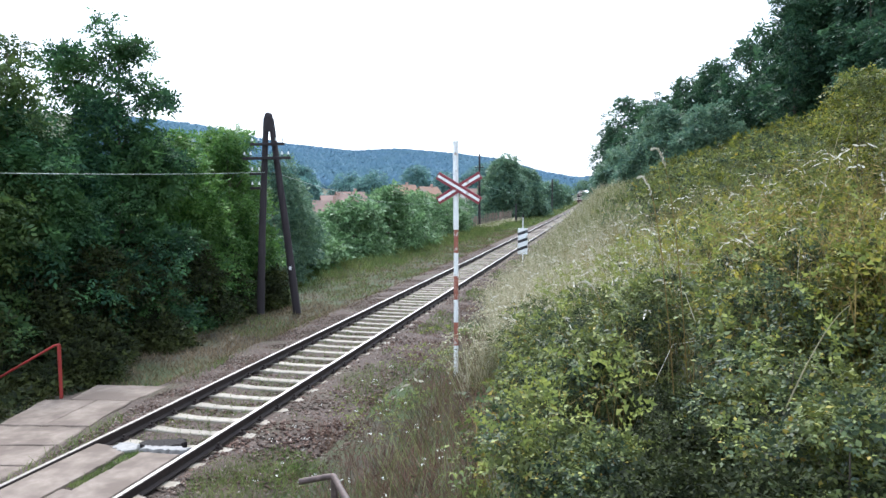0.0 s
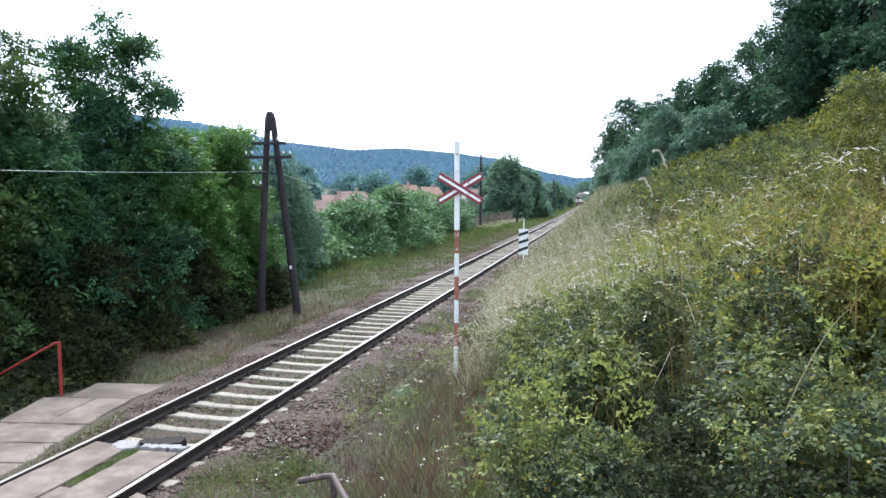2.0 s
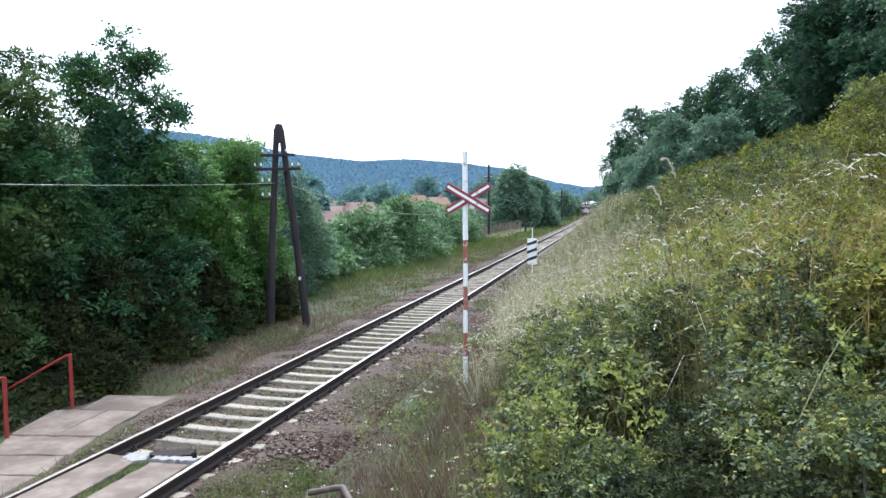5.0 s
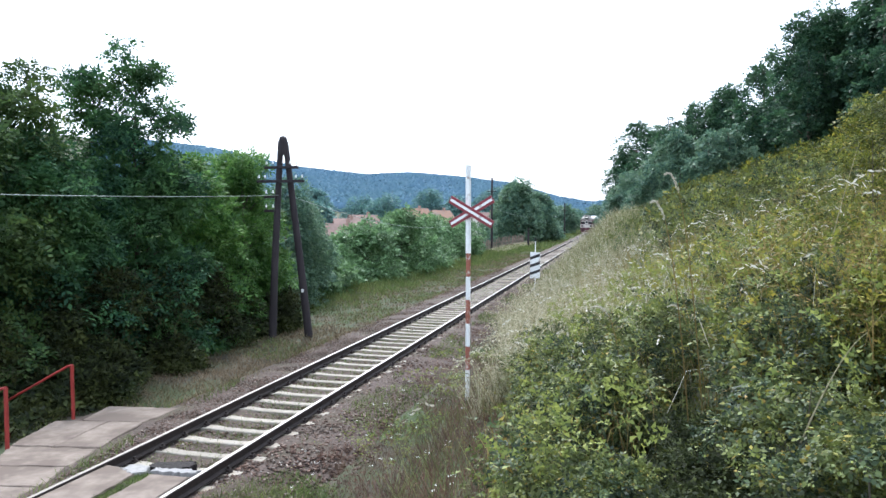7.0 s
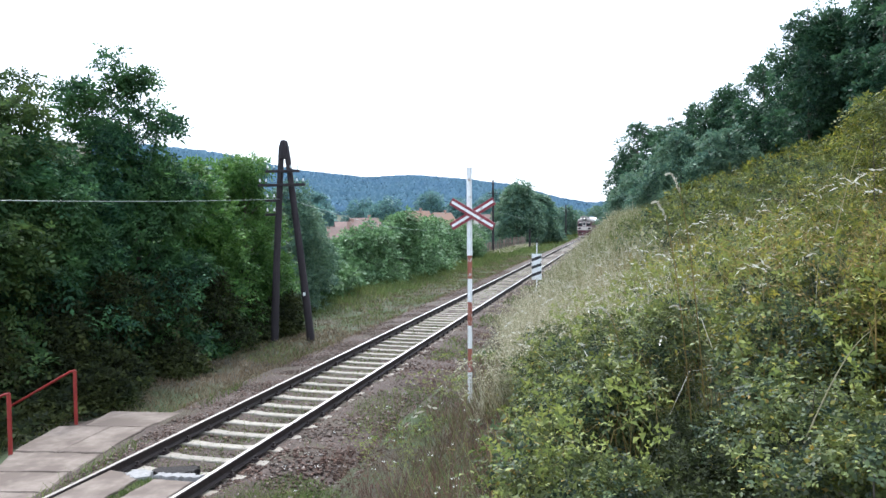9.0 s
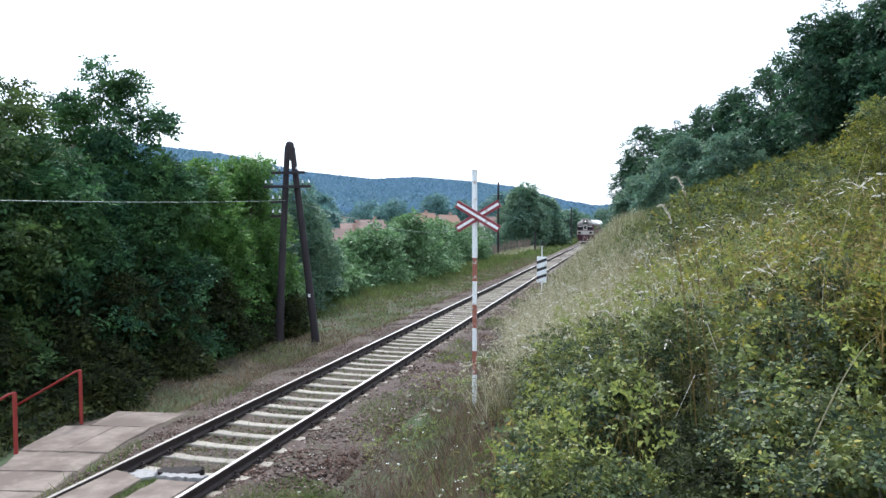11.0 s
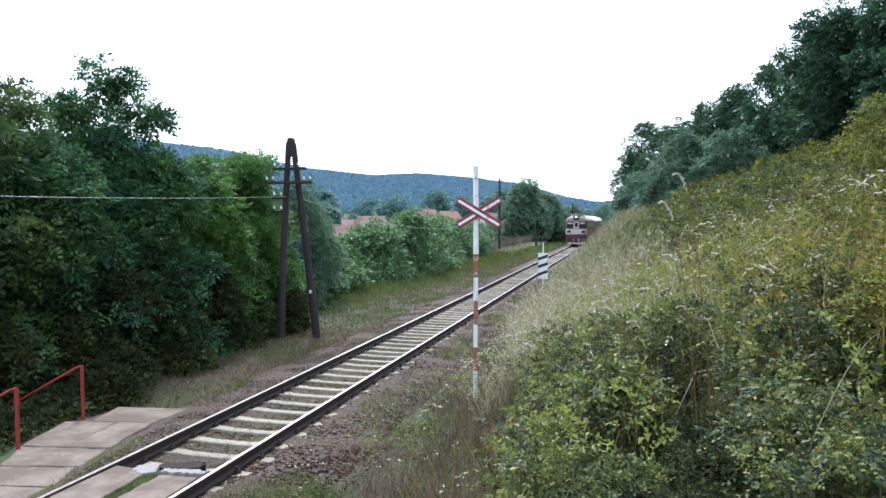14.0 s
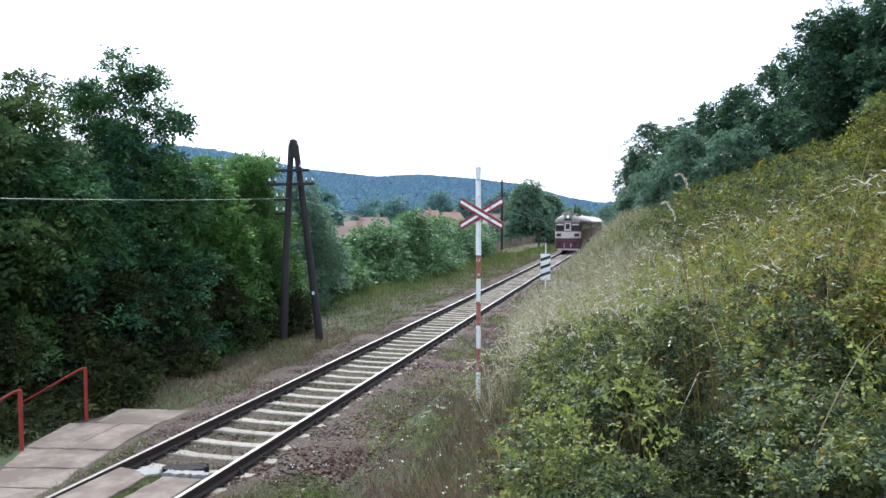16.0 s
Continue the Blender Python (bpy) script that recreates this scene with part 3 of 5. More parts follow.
crossing = empty("crossing_deck", 0, 0, 0, 0, "cracked concrete crossing deck laid between the rails", "crossing")
rough_slab("deck_slab", [(-0.685, 3.2), (-0.10, 3.2), (-0.06, 7.15), (-0.10, 8.02), (-0.68, 8.05)], -0.3, -0.012, M_CONCRETE, crossing, 31)
rough_slab("deck_slab", [(0.08, 3.2), (0.66, 3.2), (0.66, 7.95), (0.12, 7.93), (0.10, 7.2)], -0.3, -0.020, M_CONCRETE, crossing, 32)
rough_slab("infill", [(-0.11, 3.2), (0.09, 3.2), (0.10, 6.7), (-0.07, 6.7)], -0.3, -0.03, M_CONCRETE, crossing, 33)
rough_slab("soil_strip", [(-0.10, 6.72), (0.11, 6.72), (0.13, 7.98), (-0.11, 7.98)], -0.3, -0.05, M_BALLAST, crossing, 34, 0.01, "earth-filled gap with grass")
M_MORTAR = surface("pale_mortar", [(0.3, (0.18, 0.169, 0.162)), (0.7, (0.302, 0.292, 0.281))], 14.0, 0.9, bump=0.5, dist=0.01)
for i, c in enumerate(([(-0.40, 7.96), (-0.12, 7.80), (0.02, 7.92), (-0.06, 8.10), (-0.34, 8.12)], [(0.06, 7.94), (0.40, 7.97), (0.66, 7.99), (0.68, 8.12), (0.30, 8.10), (0.04, 8.06)])):
    rough_slab("mortar_patch", c, -0.2, -0.004 + 0.004 * i, M_MORTAR, crossing, 40 + i, 0.04, "white broken mortar edge")
M_ASPHALT = surface("asphalt_lump", [(0.3, (0.00882, 0.00672, 0.00578)), (0.7, (0.0221, 0.0168, 0.0147))], 18.0, 0.95, bump=0.9, dist=0.02)
rough_slab("asphalt_chunk", [(-0.20, 8.12), (0.30, 8.16), (0.46, 8.36), (0.34, 8.50), (-0.08, 8.38)], -0.2, -0.035, M_ASPHALT, crossing, 44, 0.05, "dark broken asphalt chunk")
rough_slab("edge_slab", [(0.86, 5.4), (1.10, 5.4), (1.06, 6.7), (0.86, 6.8)], -0.3, -0.05, M_CONCRETE, crossing, 46)


# ---------------------------------------------------------------- red handrails of the steps down to the village
def red_handrail(x, y, label):
    t = empty("handrail", x, y, -0.16, 0, label, "handrail", "handrails of the steps")
    bar("post", [(0, 0, -0.2), (-0.01, 0, 0.935)], 0.031, M_RED, t)
    bar("top_rail", [(0.0, 0, 0.935), (-0.1, 0.0, 0.91), (-2.1, -0.28, -0.22)], 0.022, M_RED, t)
    bar("post", [(-2.05, -0.27, -1.6), (-2.05, -0.27, -0.19)], 0.024, M_RED, t)
    return t


red_handrail(-3.14, 10.2, "red painted tubular steel handrail descending beside the slab path")
red_handrail(-2.88, 8.58, "red painted steel handrail on the near edge of the steps")

# ---------------------------------------------------------------- rusty handrail by the landing
t = empty("stair_rail", 4.27, 4.2, float(land(4.32, 4.2)), 0, "rusty brown tubular stair rail rising up the bank", "handrail")
zb = 1.49 - float(land(4.32, 4.2))
bar("post", [(0, 0, -0.2), (0, 0, zb)], 0.023, M_RUSTTUBE, t)
bar("end_bar", [(-0.235, -0.02, zb - 0.05), (-0.06, 0, zb - 0.01), (0, 0, zb)], 0.020, M_RUSTTUBE, t)
bar("top_rail", [(0, 0, zb), (0.05, -0.09, zb + 0.012), (0.41, -0.8, zb + 0.19), (0.8, -1.55, zb + 0.38)], 0.020, M_RUSTTUBE, t)


# ---------------------------------------------------------------- warning cross
def warning_cross(x, y):
    zg = float(land(x, y))
    t = empty("warning_cross", x, y, 0, 0, "red and white Saint Andrew's warning cross on a striped tubular post", "crossing sign")
    edges = [zg - 0.2, 0.295, 0.775, 1.24, 1.72, 2.19, 2.66]
    for i, (a, b) in enumerate(zip(edges, edges[1:])):
        red = i % 2 == 1
        bar("red_band" if red else "white_band", [(0.0, 0, a), (0.0, 0, b)], 0.0465, M_REDBAND if red else M_WHITE, t, 0.0465, 14)
    bar("upper_post", [(0.0, 0, 2.66), (-0.012, 0, 4.30)], 0.055, M_WHITE, t, 0.053, 14, "white flaking upper post")
    bar("cap", [(-0.012, 0, 4.30), (-0.012, 0, 4.36), (-0.012, 0, 4.43)], 0.057, M_WHITE, t, 0.062, 12, "pale rusty open cap")
    for i, a in enumerate((-29.5, 29.5)):
        arm = slab("arm", -0.52, 0.52, -0.012, 0.012, -0.078, 0.078, M_CROSSRED, t, 0.003, None, "white arm with red edges")
        arm.matrix_basis = pose(0.075, -0.085 - 0.028 * i, 3.495, 0, a, -9)
        slab("white_stripe", -0.50, 0.50, -0.0165, -0.0125, -0.026, 0.026, M_WHITE, arm, 0.0)
    slab("bracket", -0.05, 0.09, -0.08, 0.0, 3.44, 3.55, M_RUSTTUBE, t, 0.005)
    return t


warning_cross(3.12, 13.82)


# ---------------------------------------------------------------- striped distance marker
def marker_board(x, y):
    zg = float(land(x, y))
    t = empty("marker_board", x, y, zg, -8, "white board with three black diagonal stripes on a short post", "railway sign")
    bar("post", [(0.0, 0.03, -0.2), (0.0, 0.03, 2.42 - zg)], 0.024, M_WHITE, t)
    bar("finial", [(0.0, 0.03, 2.36 - zg), (0.0, 0.03, 2.52 - zg)], 0.04, M_BLACK, t)
    z0, z1 = 0.60 - zg, 1.84 - zg
    board = slab("board", -0.235, 0.235, -0.012, 0.012, z0, z1, M_WHITE, t, 0.004)
    for k in range(3):
        zc = z0 + 0.30 + 0.365 * k
        bm = bmesh.new()
        vs = [bm.verts.new(p) for p in ((-0.235, -0.0165, zc - 0.16), (0.235, -0.0165, zc + 0.01), (0.235, -0.0165, zc + 0.15), (-0.235, -0.0165, zc - 0.02))]
        bm.faces.new(vs)
        g = bmesh.ops.extrude_face_region(bm, geom=bm.faces[:])
        bmesh.ops.translate(bm, vec=(0, 0.003, 0), verts=[v for v in g["geom"] if isinstance(v, bmesh.types.BMVert)])
        bmesh.ops.recalc_face_normals(bm, faces=bm.faces)
        part("black_stripe", bm, M_BLACK, board)
    return t


marker_board(2.39, 33.2)


# ---------------------------------------------------------------- telegraph poles and wires
def crossarm(t, z, w, y=-0.14, n=2, mid=0.0):
    arm = slab("crossarm", mid - w, mid + w, y - 0.04, y + 0.04, z - 0.04, z + 0.04, M_TAR, t, 0.006)
    for s in (-1, 1):
        for k in range(n):
            xk = mid + s * (w - 0.06 - 0.2 * k)
            pin = bar("insulator_pin", [(xk, y, z + 0.03), (xk, y, z + 0.12)], 0.01, M_RUST, arm, seg=6)
            bm = bmesh.new()
            tube(bm, [(xk, y, z + 0.10), (xk, y, z + 0.13)], 0.033, 0.037, 10)
            tube(bm, [(xk, y, z + 0.13), (xk, y, z + 0.19)], 0.026, 0.017, 10)
            bmesh.ops.recalc_face_normals(bm, faces=bm.faces)
            part("insulator", bm, M_PORCELAIN, pin, "white porcelain insulator")


def a_pole():
    t = empty("twin_leg_pole", -3.4, 19.25, -0.4, 0, "dark tarred A-shaped wooden telegraph pole with two legs", "telegraph pole")
    top = 6.15
    bar("leg", [(-0.47, -0.34, -0.3), (-0.42, -0.2, 2.6), (-0.32, 0, top - 0.1)], 0.125, M_TAR, t, 0.085, 12)
    bar("leg", [(0.47, 0.34, -0.3), (0.16, 0.17, 2.9), (-0.17, 0, top - 0.12)], 0.125, M_TAR, t, 0.085, 12)
    bm = bmesh.new()
    tube(bm, [(-0.25, 0, top - 0.50), (-0.245, 0, top - 0.05)], 0.142, 0.125, 12)
    tube(bm, [(-0.245, 0, top - 0.05), (-0.243, 0, top + 0.02)], 0.125, 0.105, 12)
    tube(bm, [(-0.243, 0, top + 0.02), (-0.24, 0, top + 0.06)], 0.105, 0.05, 12)
    bmesh.ops.recalc_face_normals(bm, faces=bm.faces)
    part("head_cap", bm, M_TAR, t)
    for z, w, y, mid in ((4.86, 0.76, -0.14, -0.27), (5.27, 0.54, -0.12, -0.24)):
        crossarm(t, z, w, y, 2, mid)
    for z in (3.98, 4.40):
        crossarm(t, z, 0.17, -0.22, 1, -0.58)
    slab("marker_plate", 0.30, 0.38, 0.04, 0.05, 1.55, 1.65, M_WHITE, t, 0.002, None, "small white plate")
    return t


a_pole()


def telegraph_pole(x, y, top, label, arms=True):
    zg = float(land(x, y))
    t = empty("telegraph_pole", x, y, zg, 0, label, "telegraph pole", "telegraph poles along the line")
    bar("pole", [(0, 0, -0.3), (0, 0, top - zg)], 0.16, M_TAR, t, 0.11, 10)
    if arms:
        crossarm(t, top - zg - 1.6, 0.55, -0.16)
    return t


telegraph_pole(-8.0, 82.0, 8.4, "slender dark wooden telegraph pole beside the fence")
telegraph_pole(-5.4, 97.0, 2.4, "short weathered wooden post on the verge", False)
telegraph_pole(-3.96, 150.0, 7.2, "distant dark wooden telegraph pole beside the track")


def wire(a, b, sag, r):
    bm = bmesh.new()
    a, b = Vector(a), Vector(b)
    pts = [a.lerp(b, k / 24) - Vector((0, 0, sag * 4 * (k / 24) * (1 - k / 24))) for k in range(25)]
    tube(bm, pts, r, r, 6)
    bmesh.ops.recalc_face_normals(bm, faces=bm.faces)
    ob = part("overhead_wire", bm, M_WIRE)
    return tagged(ob, "thin pale telegraph wire strung between the poles", "wire", "telegraph wires")


wire((-3.72, 19.2, 4.05), (-3.4, -24, 4.75), 0.72, 0.008)
wire((-3.5, 19.2, 4.05), (-8.0, 82.0, 5.9), 2.0, 0.009)
wire((-8.0, 82.0, 4.9), (-3.96, 150.0, 5.0), 1.2, 0.014)


# ---------------------------------------------------------------- picket fence and houses of the village
def fence():
    t = empty("garden_fence", -8.2, 78.0, float(land(-8.2, 78)), 0, "weathered brown wooden picket fence along the verge", "fence")
    rng = np.random.default_rng(8)
    bm = bmesh.new()
    box(bm, -0.045, 0.045, -0.02, 0.02, -0.1, 1.5, 0.004)
    picket = bpy.data.meshes.new("picket")
    bm.to_mesh(picket)
    bm.free()
    picket.materials.append(M_FENCE)
    for k in range(64):
        f = k / 64
        p = hang(new("picket", picket), t)
        yy = 30.0 * f
        xx = 0.9 * f
        p.matrix_basis = pose(xx, yy, float(land(-8.2 + xx, 78 + yy)) - float(land(-8.2, 78)) + rng.normal(0, 0.05) + 0.3 * (k % 9 == 0), rng.normal(0, 2), rng.normal(0, 2), 80)
    for z in (0.35, 1.1):
        bar("fence_rail", [(-0.03, 0, z), (0.87, 30, z)], 0.035, M_FENCE, t, seg=6)


fence()

M_ROOF = surface("terracotta_tiles", [(0.3, (0.246, 0.135, 0.0923)), (0.7, (0.355, 0.216, 0.151))], 2.5, 0.85, big=(0.4, (0.233, 0.18, 0.146), 0.5, 0.7), bump=0.3, dist=0.03)
M_ROOF_OLD = surface("faded_tiles", [(0.3, (0.218, 0.139, 0.112)), (0.7, (0.297, 0.198, 0.165))], 2.5, 0.85, big=(0.4, (0.185, 0.132, 0.112), 0.5, 0.7), bump=0.3, dist=0.03)
M_PLASTER = surface("pale_plaster", [(0.3, (0.58, 0.54, 0.49)), (0.7, (0.70, 0.67, 0.62))], 3.0, 0.9, bump=0.2)
M_PINKWALL = surface("pink_brick_wall", [(0.3, (0.32, 0.2, 0.16)), (0.7, (0.416, 0.272, 0.224))], 6.0, 0.9, bump=0.3)
M_GLASS = surface("dark_window_glass", [(0.3, (0.02, 0.025, 0.03)), (0.7, (0.04, 0.045, 0.05))], 2.0, 0.08, bump=0.0)


def house(x, y, rz, w, d, eave, ridge, roof_mat, wall_mat, label, floor_z):
    t = empty("house", x, y, floor_z, rz, label, "house", "village houses")
    bm = bmesh.new()
    box(bm, -w / 2, w / 2, -d / 2, d / 2, 0, eave)
    for s in (-1, 1):
        a, b, c = (bm.verts.new(p) for p in ((s * w / 2, -d / 2, eave), (s * w / 2, d / 2, eave), (s * w / 2, 0, ridge - 0.08)))
        bm.faces.new((a, b, c))
    part("wall", bm, wall_mat, t)
    bm = bmesh.new()
    o = 0.45
    for s in (-1, 1):
        k = (ridge - eave) / (d / 2)
        p = [(-w / 2 - o, s * (d / 2 + o), eave - k * o), (w / 2 + o, s * (d / 2 + o), eave - k * o), (w / 2 + o, 0, ridge), (-w / 2 - o, 0, ridge)]
        lo = [bm.verts.new(q) for q in p]
        hi = [bm.verts.new((q[0], q[1], q[2] + 0.16)) for q in p]
        bm.faces.new(lo)
        bm.faces.new(hi)
        for i in range(4):
            bm.faces.new((lo[i], lo[(i + 1) % 4], hi[(i + 1) % 4], hi[i]))
    bmesh.ops.recalc_face_normals(bm, faces=bm.faces)
    roof = part("roof", bm, roof_mat, t)
    slab("chimney", w * 0.15, w * 0.15 + 0.6, -0.3, 0.3, ridge - 0.8, ridge + 0.9, M_PINKWALL, roof, 0.02)
    for face, n in (("front", max(2, int(w / 3))),):
        for k in range(n):
            xc = -w / 2 + w * (k + 0.5) / n
            wf = slab("window", xc - 0.55, xc + 0.55, -d / 2 - 0.05, -d / 2 + 0.02, eave - 2.1, eave - 0.7, M_WHITE, t, 0.01)
            slab("pane", xc - 0.45, xc + 0.45, -d / 2 - 0.065, -d / 2 - 0.052, eave - 2.0, eave - 0.8, M_GLASS, wf, 0.0)
    for s in (-1, 1):
        for yc in (-d / 4, d / 4):
            wf = slab("window", s * w / 2 - 0.02, s * w / 2 + 0.05, yc - 0.5, yc + 0.5, eave - 1.9, eave - 0.6, M_WHITE, t, 0.01)
            xx = s * (w / 2 + 0.058)
            slab("pane", xx - 0.006, xx + 0.006, yc - 0.4, yc + 0.4, eave - 1.8, eave - 0.7, M_GLASS, wf, 0.0)
    return t


# ---------------------------------------------------------------- the train
M_CRIMSON = surface("crimson_livery", [(0.3, (0.0765, 0.0162, 0.0306)), (0.7, (0.117, 0.0252, 0.0432))], 3.0, 0.4, big=(1.2, (0.09, 0.036, 0.036), 0.55, 0.75), bump=0.05)
M_CREAM = surface("cream_livery", [(0.3, (0.55, 0.48, 0.44)), (0.7, (0.66, 0.59, 0.54))], 3.0, 0.4, big=(1.5, (0.32, 0.26, 0.22), 0.55, 0.75), bump=0.05)
M_TRAINROOF = surface("dusty_grey_roof", [(0.3, (0.24, 0.215, 0.195)), (0.7, (0.34, 0.31, 0.28))], 2.0, 0.6, big=(0.9, (0.16, 0.135, 0.12), 0.5, 0.7), bump=0.1)
M_WHITEROOF = surface("pale_metal_roof", [(0.3, (0.74, 0.75, 0.76)), (0.7, (0.82, 0.83, 0.84))], 2.0, 0.35, 0.2, bump=0.05)
M_UNDER = surface("oily_underframe", [(0.3, (0.02, 0.018, 0.017)), (0.7, (0.06, 0.05, 0.045))], 5.0, 0.8, bump=0.3)
M_LAMP, _nt, _p = nodes_of("lit_headlamp")
_p.inputs["Base Color"].default_value = (0.9, 0.88, 0.8, 1)
_p.inputs["Emission Color"].default_value = (1.0, 0.95, 0.85, 1)
_p.inputs["Emission Strength"].default_value = 0.7


def shell(half, y0, y1, nose, z0, z1):
    """A belt of the body: plan with a rounded nose at y0."""
    bm = bmesh.new()
    plan = [(-half, y1), (-half, y0 + nose * 2.2), (-half * 0.93, y0 + nose * 0.7), (-half * 0.6, y0 + nose * 0.15), (0, y0), (half * 0.6, y0 + nose * 0.15),
            (half * 0.93, y0 + nose * 0.7), (half, y0 + nose * 2.2), (half, y1)]
    lo = [bm.verts.new((a, b, z0)) for a, b in plan]
    hi = [bm.verts.new((a, b, z1)) for a, b in plan]
    k = len(plan)
    for i in range(k):
        bm.faces.new((lo[i], lo[(i + 1) % k], hi[(i + 1) % k], hi[i]))
    bm.faces.new(lo)
    bm.faces.new(hi)
    bmesh.ops.recalc_face_normals(bm, faces=bm.faces)
    return bm


def roof_shell(half, y0, y1, z0, z1, nose):
    bm = bmesh.new()
    arc = [(-1.0, 0.0), (-0.96, 0.32), (-0.8, 0.62), (-0.5, 0.87), (0, 1.0), (0.5, 0.87), (0.8, 0.62), (0.96, 0.32), (1.0, 0.0)]
    rings = []
    for yy, sx, sz in ((y0 + 0.02, 0.86, 0.30), (y0 + nose * 0.6, 0.96, 0.72), (y0 + nose * 1.8, 1.0, 0.96), (y0 + nose * 3.0, 1.0, 1.0), (y1, 1.0, 1.0)):
        rings.append([bm.verts.new((a * half * sx, yy + nose * 0.5 * a * a * (1 if sx < 1 else 0), z0 + (z1 - z0) * b * sz)) for a, b in arc])
    for A, B in zip(rings, rings[1:]):
        for i in range(len(arc) - 1):
            f = bm.faces.new((A[i], A[i + 1], B[i + 1], B[i]))
            f.smooth = True
    bm.faces.new(rings[0])
    bm.faces.new(rings[-1])
    for A, B in zip(rings, rings[1:]):
        bm.faces.new((A[0], B[0], B[-1], A[-1]))
    bmesh.ops.recalc_face_normals(bm, faces=bm.faces)
    return bm


def wheel_set(parent, y):
    b = slab("bogie", -1.05, 1.05, y - 1.5, y + 1.5, 0.45, 0.75, M_UNDER, parent, 0.04)
    for dy in (-1.2, 1.2):
        for s in (-1, 1):
            bm = bmesh.new()
            tube(bm, [(s * 0.70, y + dy, 0.46), (s * 0.80, y + dy, 0.46)], 0.46, 0.46, 20)
            tube(bm, [(s * 0.66, y + dy, 0.46), (s * 0.70, y + dy, 0.46)], 0.475, 0.475, 20)
            bmesh.ops.recalc_face_normals(bm, faces=bm.faces)
            part("wheel", bm, M_UNDER, b)


def coach(name, length, front, label, roof_mat):
    t = empty(name, 0, 0, 0, 0, label, "train car", "cars of the train")
    nose = 0.28 if front else 0.05
    part("lower_body", shell(1.42, 0, length, nose, 0.95, 1.62), M_CRIMSON, t, "crimson lower body")
    part("waist", shell(1.42, 0, length, nose, 1.62, 2.30), M_CRIMSON, t)
    if front:
        part("cream_band", shell(1.43, -0.012, 0.75, nose, 1.60, 2.34), M_CREAM, t, "cream band round the nose")
    part("upper_body", shell(1.42, 0, length, nose, 2.30, 3.40), M_CRIMSON, t, "crimson window belt")
    part("roof", roof_shell(1.46, -0.05, length, 3.36, 4.22, nose if front else 0.1), roof_mat, t)
    slab("underframe", -1.2, 1.2, 1.0, length - 0.6, 0.55, 0.98, M_UNDER, t, 0.03)
    wheel_set(t, 3.6)
    wheel_set(t, length - 3.6)
    n = int((length - 5) / 1.75)
    for s in (-1, 1):
        for k in range(n):
            yy = 3.1 + k * 1.75
            w = slab("window_frame", s * 1.43 - 0.02, s * 1.43 + 0.02, yy - 0.62, yy + 0.62, 2.42, 3.24, M_CRIMSON, t, 0.01)
            slab("pane", s * 1.453 - 0.006, s * 1.453 + 0.006, yy - 0.54, yy + 0.54, 2.50, 3.16, M_GLASS, w, 0.0)
        for yy in (1.5, length - 1.4):
            d = slab("door", s * 1.43 - 0.012, s * 1.43 + 0.012, yy - 0.4, yy + 0.4, 1.0, 3.25, M_CRIMSON, t, 0.01)
            slab("pane", s * 1.447 - 0.006, s * 1.447 + 0.006, yy - 0.25, yy + 0.25, 2.3, 3.05, M_GLASS, d, 0.0)
    if front:
        for s in (-1, 1):
            w = slab("windscreen_frame", s * 0.83 - 0.45, s * 0.83 + 0.45, -0.035, 0.2, 2.46, 3.28, M_CRIMSON, t, 0.02)
            slab("windscreen", s * 0.83 - 0.38, s * 0.83 + 0.38, -0.05, -0.036, 2.53, 3.20, M_GLASS, w, 0.0)
            slab("sun_blind", s * 0.83 - 0.37, s * 0.83 + 0.37, -0.062, -0.052, 3.02, 3.19, M_CREAM, w, 0.0, None, "pale lowered blind")
            bar("wiper", [(s * 0.83, -0.07, 2.5), (s * 0.83 + 0.16, -0.07, 2.95)], 0.012, M_BLACK, w, seg=6)
            h = slab("headlight_housing", s * 0.98 - 0.26, s * 0.98 + 0.26, -0.03, 0.3, 1.80, 2.12, M_UNDER, t, 0.03)
            bar("headlight", [(s * 0.88, -0.05, 1.96), (s * 0.88, -0.02, 1.96)], 0.11, M_GLASS, h, seg=14)
            bar("tail_light", [(s * 1.1, -0.05, 1.96), (s * 1.1, -0.02, 1.96)], 0.08, M_CRIMSON, h, seg=12)
            b = bar("buffer", [(s * 0.88, -0.55, 1.06), (s * 0.88, 0.05, 1.06)], 0.09, M_UNDER, t, seg=12)
            bar("buffer_head", [(s * 0.88, -0.62, 1.06), (s * 0.88, -0.55, 1.06)], 0.24, M_UNDER, b, seg=18)
            bar("hose", [(s * 0.35, -0.1, 1.0), (s * 0.37, -0.22, 0.75), (s * 0.33, -0.1, 0.62)], 0.035, M_PORCELAIN, t, seg=8)
        # Cream panel as the windscreen's pale centre section, with a dark pane.
        door = slab("gangway_door", -0.35, 0.35, -0.055, 0.2, 2.40, 3.30, M_CREAM, t, 0.02, None, "pale centre panel of the windscreen")
        slab("pane", -0.22, 0.22, -0.068, -0.057, 2.62, 3.18, M_GLASS, door, 0.0)
        part("brow", shell(1.44, -0.06, 0.9, nose, 3.34, 3.52), M_TRAINROOF, t, "dusty grey brow over the windscreens")
        slab("grille", -0.42, 0.42, -0.075, -0.02, 3.55, 3.80, M_UNDER, t, 0.02, None, "dark grille under the headlamp")
        slab("snow_plough", -1.15, 1.15, -0.15, 0.1, 0.28, 0.46, M_CREAM, t, 0.02, None, "cream buffer-beam edge")
        slab("apron", -1.28, 1.28, -0.06, 0.3, 0.44, 0.98, M_CRIMSON, t, 0.03)
        bar("coupling_hook", [(0, -0.35, 1.02), (0, -0.05, 1.02)], 0.05, M_UNDER, t, seg=8)
